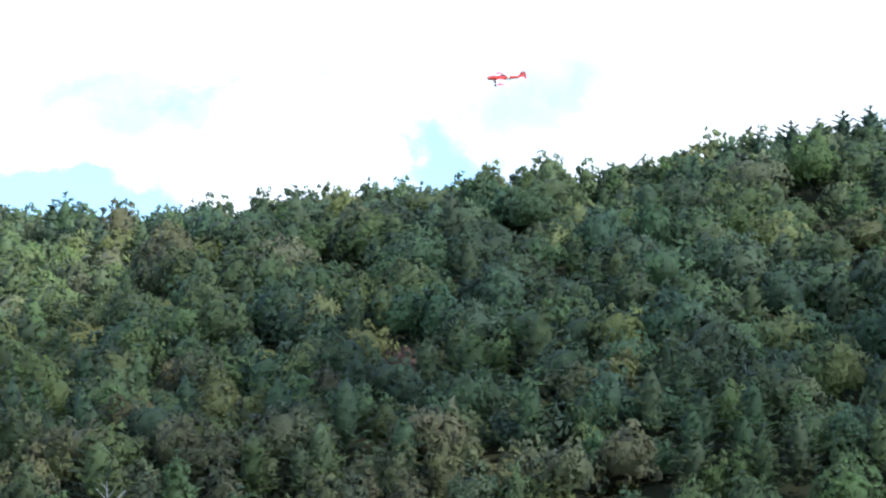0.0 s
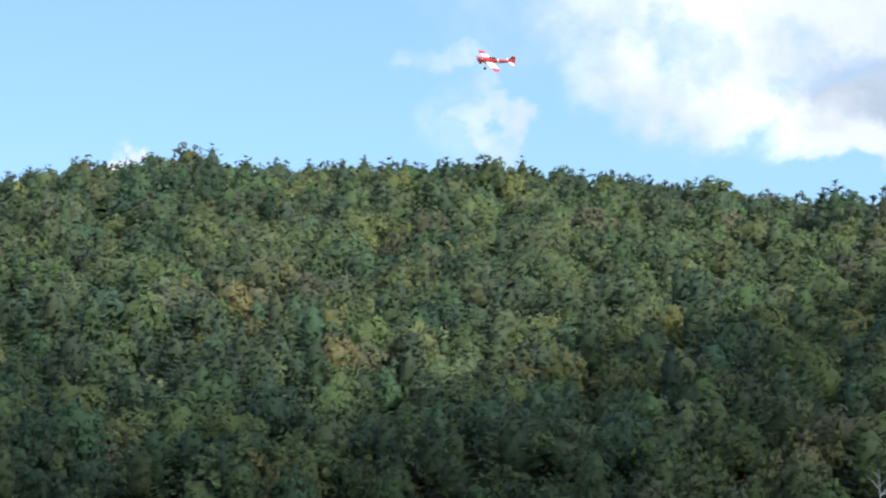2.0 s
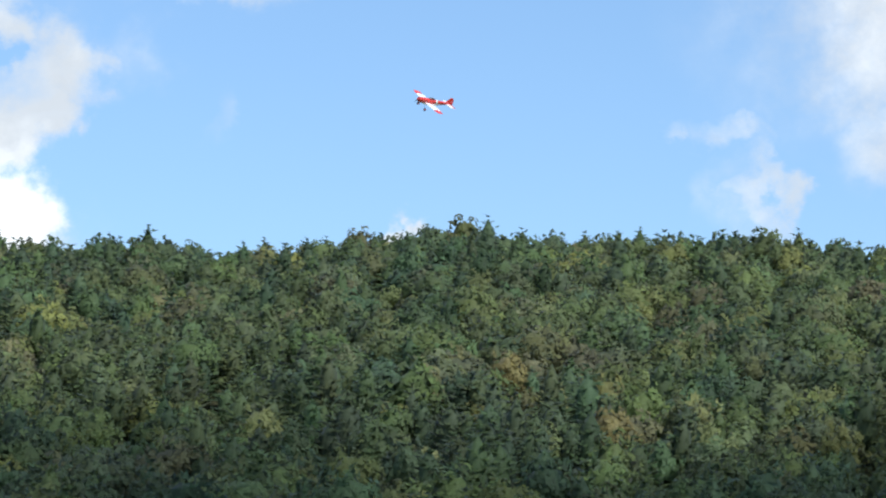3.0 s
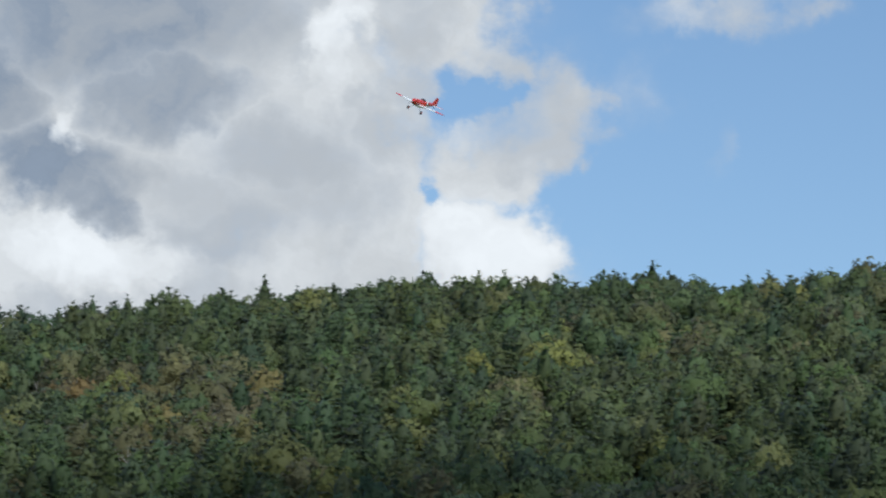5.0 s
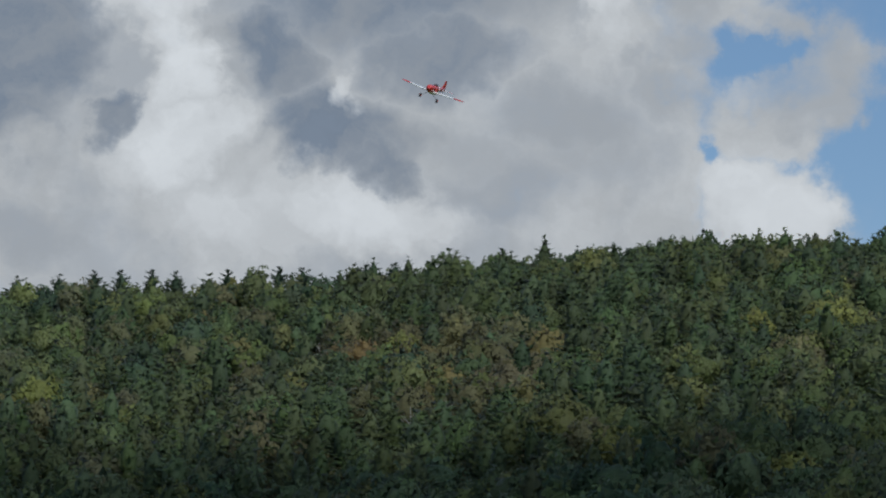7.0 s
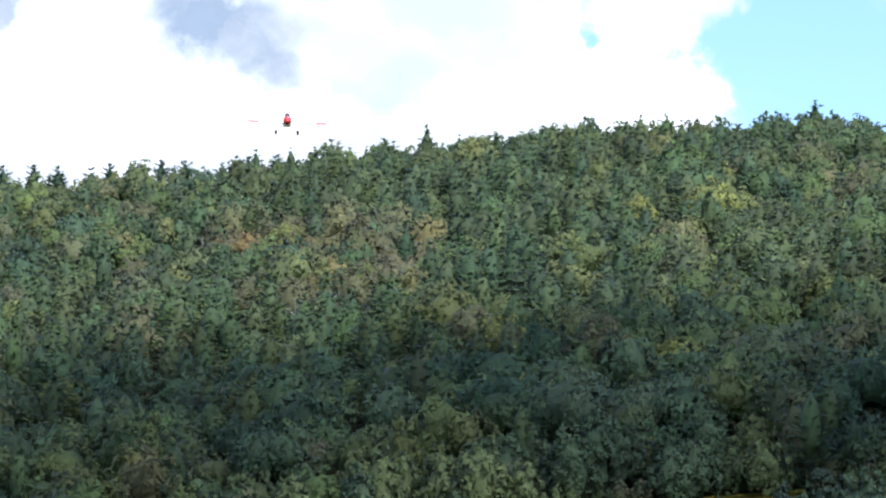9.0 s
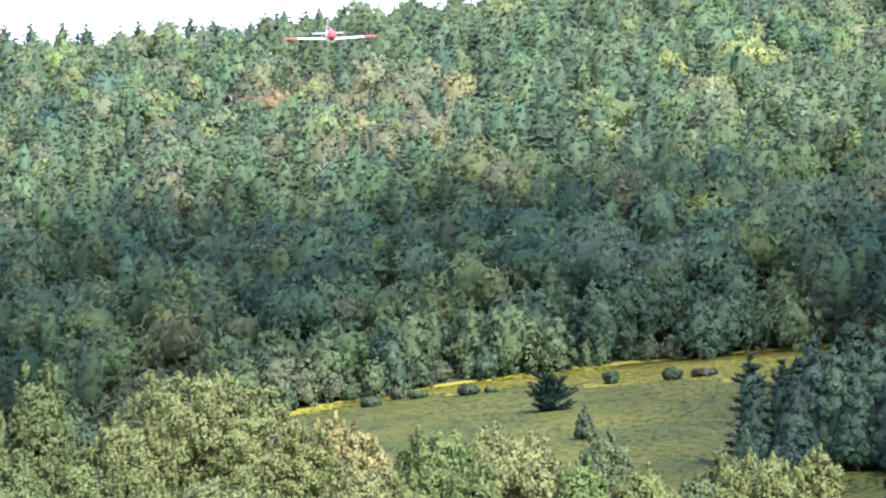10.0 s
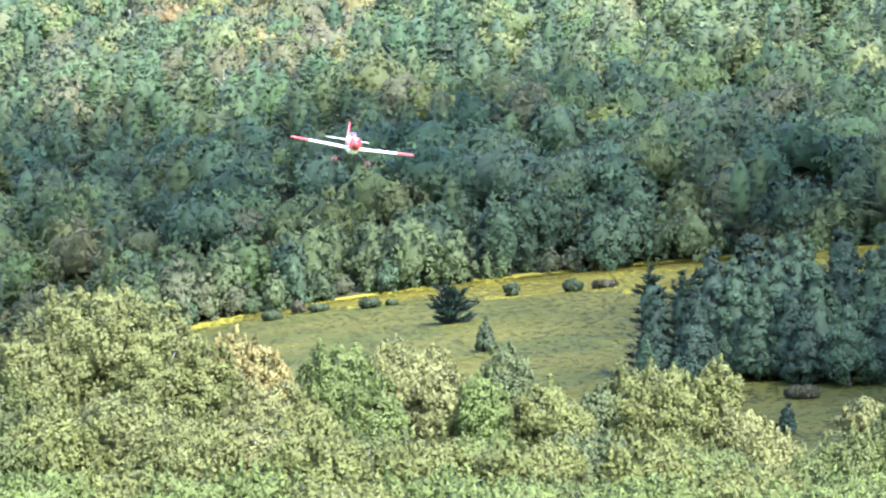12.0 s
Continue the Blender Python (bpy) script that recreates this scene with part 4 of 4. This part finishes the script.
def make_meadow_growth():
    gen = np.random.default_rng(77)
    count = 60000
    band_count = 22000
    a = gen.uniform(15.5, 31, count)
    r = np.where(np.arange(count) < band_count, FOOT + 2 - gen.random(count) * np.clip(44 * (27.2 - a) / 6, 6, 44), FOOT + 2 - gen.random(count) ** 1.2 * 280)
    a = np.where((np.arange(count) < band_count) & (a > 27), a - 8, a)
    x, y = -r * np.sin(np.radians(a)), r * np.cos(np.radians(a))
    z = height(a, r)
    streak = np.sin(r * 0.11 + 1.3 * np.sin(a * 1.7)) + 0.8 * np.sin(r * 0.043 + a * 1.9) + gen.normal(0, 0.4, count)
    gold = np.where(np.arange(count) < band_count, 0.85 + 0.15 * gen.random(count), np.clip((streak - 0.35) / 1.3, 0, 0.75))[:, None]
    cols = (gold * np.array([0.205, 0.172, 0.024]) + (1 - gold) * np.array([0.058, 0.061, 0.012])) * gen.uniform(0.85, 1.15, (count, 1))
    tall = gen.uniform(0.02, 0.07, count)
    wide = gen.uniform(0.3, 0.6, count)
    v, f = shards(np.stack([x, y, z + tall], 1), np.tile((0.0, -0.15, 1.0), (count, 1)), wide, 1.3, gen, 3, 0.06)
    ob = link_mesh("goldenrod", v, f, [MEADOW_TUFT], colours=np.repeat(np.concatenate([cols, np.ones((count, 1))], 1), 3, 0), normals=np.tile((0.0, -0.15, 1.0), (count * 3, 1)))
    tagged(ob, "yellow goldenrod and rough green meadow growth", "meadow plants", kind="stuff")


make_meadow_growth()


# ---- the model aeroplane ----
RED = plain_material("red_film", (0.66, 0.05, 0.045), 0.3, spread=0.06, coat=0.5)
WHITE = plain_material("white_film", (0.82, 0.82, 0.80), 0.3, spread=0.04, coat=0.5)
DARK = plain_material("dark_plastic", (0.03, 0.03, 0.035), 0.4, spread=0.1)
CANOPY = plain_material("tinted_canopy", (0.09, 0.05, 0.05), 0.25, spread=0.05, coat=0.2)
RUBBER = plain_material("black_rubber", (0.025, 0.025, 0.025), 0.8)


def ring_body(sections, sides=16):
    """A body lofted through rounded sections: y, z of the centre, half width, half height."""
    bm = bmesh.new()
    rings = []
    for y, z, w, h in sections:
        ring = []
        for k in range(sides):
            t = 2 * math.pi * k / sides
            c, s = math.cos(t), math.sin(t)
            ring.append(bm.verts.new((w * math.copysign(abs(c) ** 0.75, c), y, z + h * math.copysign(abs(s) ** 0.75, s))))
        rings.append(ring)
    for p, q in zip(rings, rings[1:]):
        for k in range(sides):
            bm.faces.new((p[k], p[(k + 1) % sides], q[(k + 1) % sides], q[k]))
    bm.faces.new(rings[0]), bm.faces.new(rings[-1])
    return bm


def panel(stations, upright=False):
    """A wing or tail panel through aerofoil sections: span place, leading edge y, chord, thickness, rise."""
    bm = bmesh.new()
    outline = [(0, 0), (0.03, 0.45), (0.12, 0.85), (0.3, 1.0), (0.6, 0.7), (1.0, 0.06), (1.0, -0.06), (0.6, -0.45), (0.3, -0.7), (0.12, -0.6), (0.03, -0.35)]
    rings = []
    for span, lead, chord, thick, rise in stations:
        ring = []
        for u, w in outline:
            y, across = lead - u * chord, w * thick / 2
            ring.append(bm.verts.new((across + rise, y, span) if upright else (span, y, rise + across)))
        rings.append(ring)
    k = len(outline)
    for p, q in zip(rings, rings[1:]):
        for i in range(k):
            bm.faces.new((p[i], p[(i + 1) % k], q[(i + 1) % k], q[i]))
    bm.faces.new(rings[0]), bm.faces.new(rings[-1])
    return bm


def tube(points, radius, sides=8):
    v, f = stem(points, [radius] * len(points), sides)
    bm = bmesh.new()
    vs = [bm.verts.new(p) for p in v]
    for tri in f:
        bm.faces.new([vs[i] for i in tri])
    return bm


def make_plane():
    plane = tagged(new("model_aeroplane"), "red and white low-wing radio-controlled model aeroplane in flight", "model aeroplane")
    part("fuselage", ring_body([(0.62, 0.0, 0.078, 0.078), (0.58, 0.0, 0.09, 0.094), (0.42, 0.005, 0.093, 0.106), (0.2, 0.0, 0.093, 0.108), (-0.1, 0.0, 0.086, 0.103), (-0.4, 0.012, 0.066, 0.08), (-0.75, 0.025, 0.046, 0.058), (-1.03, 0.04, 0.02, 0.036)]), RED, plane, "glossy red film", True)
    part("belly", ring_body([(0.5, -0.095, 0.07, 0.03), (0.2, -0.115, 0.095, 0.05), (-0.2, -0.10, 0.085, 0.045), (-0.6, -0.03, 0.045, 0.03)]), WHITE, plane, "white underside", True)
    part("cowling", ring_body([(0.655, 0.0, 0.06, 0.065), (0.64, 0.0, 0.09, 0.095), (0.56, 0.0, 0.097, 0.104)]), RED, plane, "", True)
    # closed dark disc: the nose's dark ring and its shade, as colour
    part("dark_cowl_face", ring_body([(0.66, -0.02, 0.045, 0.05), (0.645, -0.02, 0.055, 0.065)]), DARK, plane, "dark disc for the nose ring and the shade on the cowling front", True)
    part("side_band", ring_body([(-0.22, 0.006, 0.083, 0.100), (-0.32, 0.010, 0.076, 0.092)]), WHITE, plane, "white band behind the cockpit", True)
    part("canopy", ring_body([(0.16, 0.105, 0.03, 0.018), (0.1, 0.112, 0.052, 0.035), (0.0, 0.115, 0.06, 0.05), (-0.1, 0.11, 0.052, 0.045), (-0.18, 0.095, 0.03, 0.025)]), CANOPY, plane, "dark tinted canopy", True)
    for side in (-1, 1):
        wing = part("wing", panel([(side * 0.08, 0.30, 0.40, 0.062, -0.085), (side * 0.5, 0.275, 0.35, 0.052, -0.066), (side * 0.69, 0.264, 0.329, 0.047, -0.057)]), WHITE, plane, "white wing panel")
        part("wing_tip", panel([(side * 0.69, 0.264, 0.329, 0.047, -0.057), (side * 0.9, 0.252, 0.305, 0.040, -0.049), (side * 0.96, 0.235, 0.255, 0.026, -0.046), (side * 0.97, 0.2, 0.17, 0.010, -0.045)]), RED, wing, "red tip")
        part("aileron", panel([(side * 0.22, -0.082, 0.075, 0.022, -0.078), (side * 0.7, -0.058, 0.065, 0.018, -0.057)]), WHITE, wing)
        tail = part("tailplane", panel([(side * 0.03, -0.78, 0.24, 0.02, 0.015), (side * 0.30, -0.83, 0.19, 0.016, 0.015), (side * 0.34, -0.87, 0.13, 0.010, 0.015)]), WHITE, plane)
        part("elevator", panel([(side * 0.04, -1.022, 0.085, 0.012, 0.015), (side * 0.31, -1.022, 0.07, 0.010, 0.015)]), RED, tail)
        leg = part("landing_leg", tube([(side * 0.07, 0.30, -0.12), (side * 0.2, 0.33, -0.235), (side * 0.235, 0.335, -0.27)], 0.006), DARK, plane, "thin dark wire leg")
        wheel = ring_body([(-0.025, 0, 0.043, 0.043), (-0.017, 0, 0.058, 0.058), (0.017, 0, 0.058, 0.058), (0.025, 0, 0.043, 0.043)], 14)
        bmesh.ops.rotate(wheel, verts=wheel.verts, matrix=Matrix.Rotation(radians(90), 3, "Z"))
        bmesh.ops.translate(wheel, verts=wheel.verts, vec=(side * 0.262, 0.335, -0.285))
        tyre = part("wheel", wheel, RUBBER, plane, "black rubber wheel", True)
        hub = ring_body([(-0.031, 0, 0.034, 0.034), (0.031, 0, 0.034, 0.034)], 10)
        bmesh.ops.rotate(hub, verts=hub.verts, matrix=Matrix.Rotation(radians(90), 3, "Z"))
        bmesh.ops.translate(hub, verts=hub.verts, vec=(side * 0.262, 0.335, -0.285))
        part("hub", hub, RED, tyre, "red hub", True)
    fin = part("fin", panel([(0.06, -0.72, 0.28, 0.036, 0.0), (0.23, -0.85, 0.17, 0.028, 0.0), (0.30, -0.9, 0.11, 0.016, 0.0)], True), RED, plane, "red fin")
    part("rudder", panel([(-0.02, -1.01, 0.12, 0.016, 0.0), (0.2, -1.022, 0.085, 0.014, 0.0), (0.285, -1.012, 0.05, 0.008, 0.0)], True), RED, fin)
    part("tail_wheel", ring_body([(-0.98, -0.06, 0.008, 0.0231), (-1.02, -0.06, 0.008, 0.0231)], 8), RUBBER, plane)
    prop = part("propeller", panel([(-0.20, 0.015, 0.02, 0.006, 0), (-0.12, 0.02, 0.04, 0.008, 0), (0.0, 0.012, 0.025, 0.016, 0), (0.12, 0.02, 0.04, 0.008, 0), (0.20, 0.015, 0.02, 0.006, 0)]), DARK, plane, "dark two-bladed propeller")
    prop.location = (0, 0.68, 0)
    part("spinner", ring_body([(0.05, 0, 0.006, 0.006), (0.03, 0, 0.028, 0.028), (0.0, 0, 0.045, 0.045), (-0.02, 0, 0.048, 0.048)], 12), RED, prop, "red spinner", True)
    return plane, prop


aeroplane, propeller = make_plane()


def motions():
    rows = []
    for t, a, e, d, turn, pitch, bank in FLIGHT:
        flat = d * math.cos(radians(e))
        rows.append((t, pose(-flat * math.sin(radians(a)), flat * math.cos(radians(a)), EYE + d * math.sin(radians(e)), pitch, -bank, a + 90 + turn)))
    walk(aeroplane, rows)
    walk(propeller, [(i / 10, pose(0, 0.68, 0, 0, 80.0 * i, 0)) for i in range(121)])


motions()
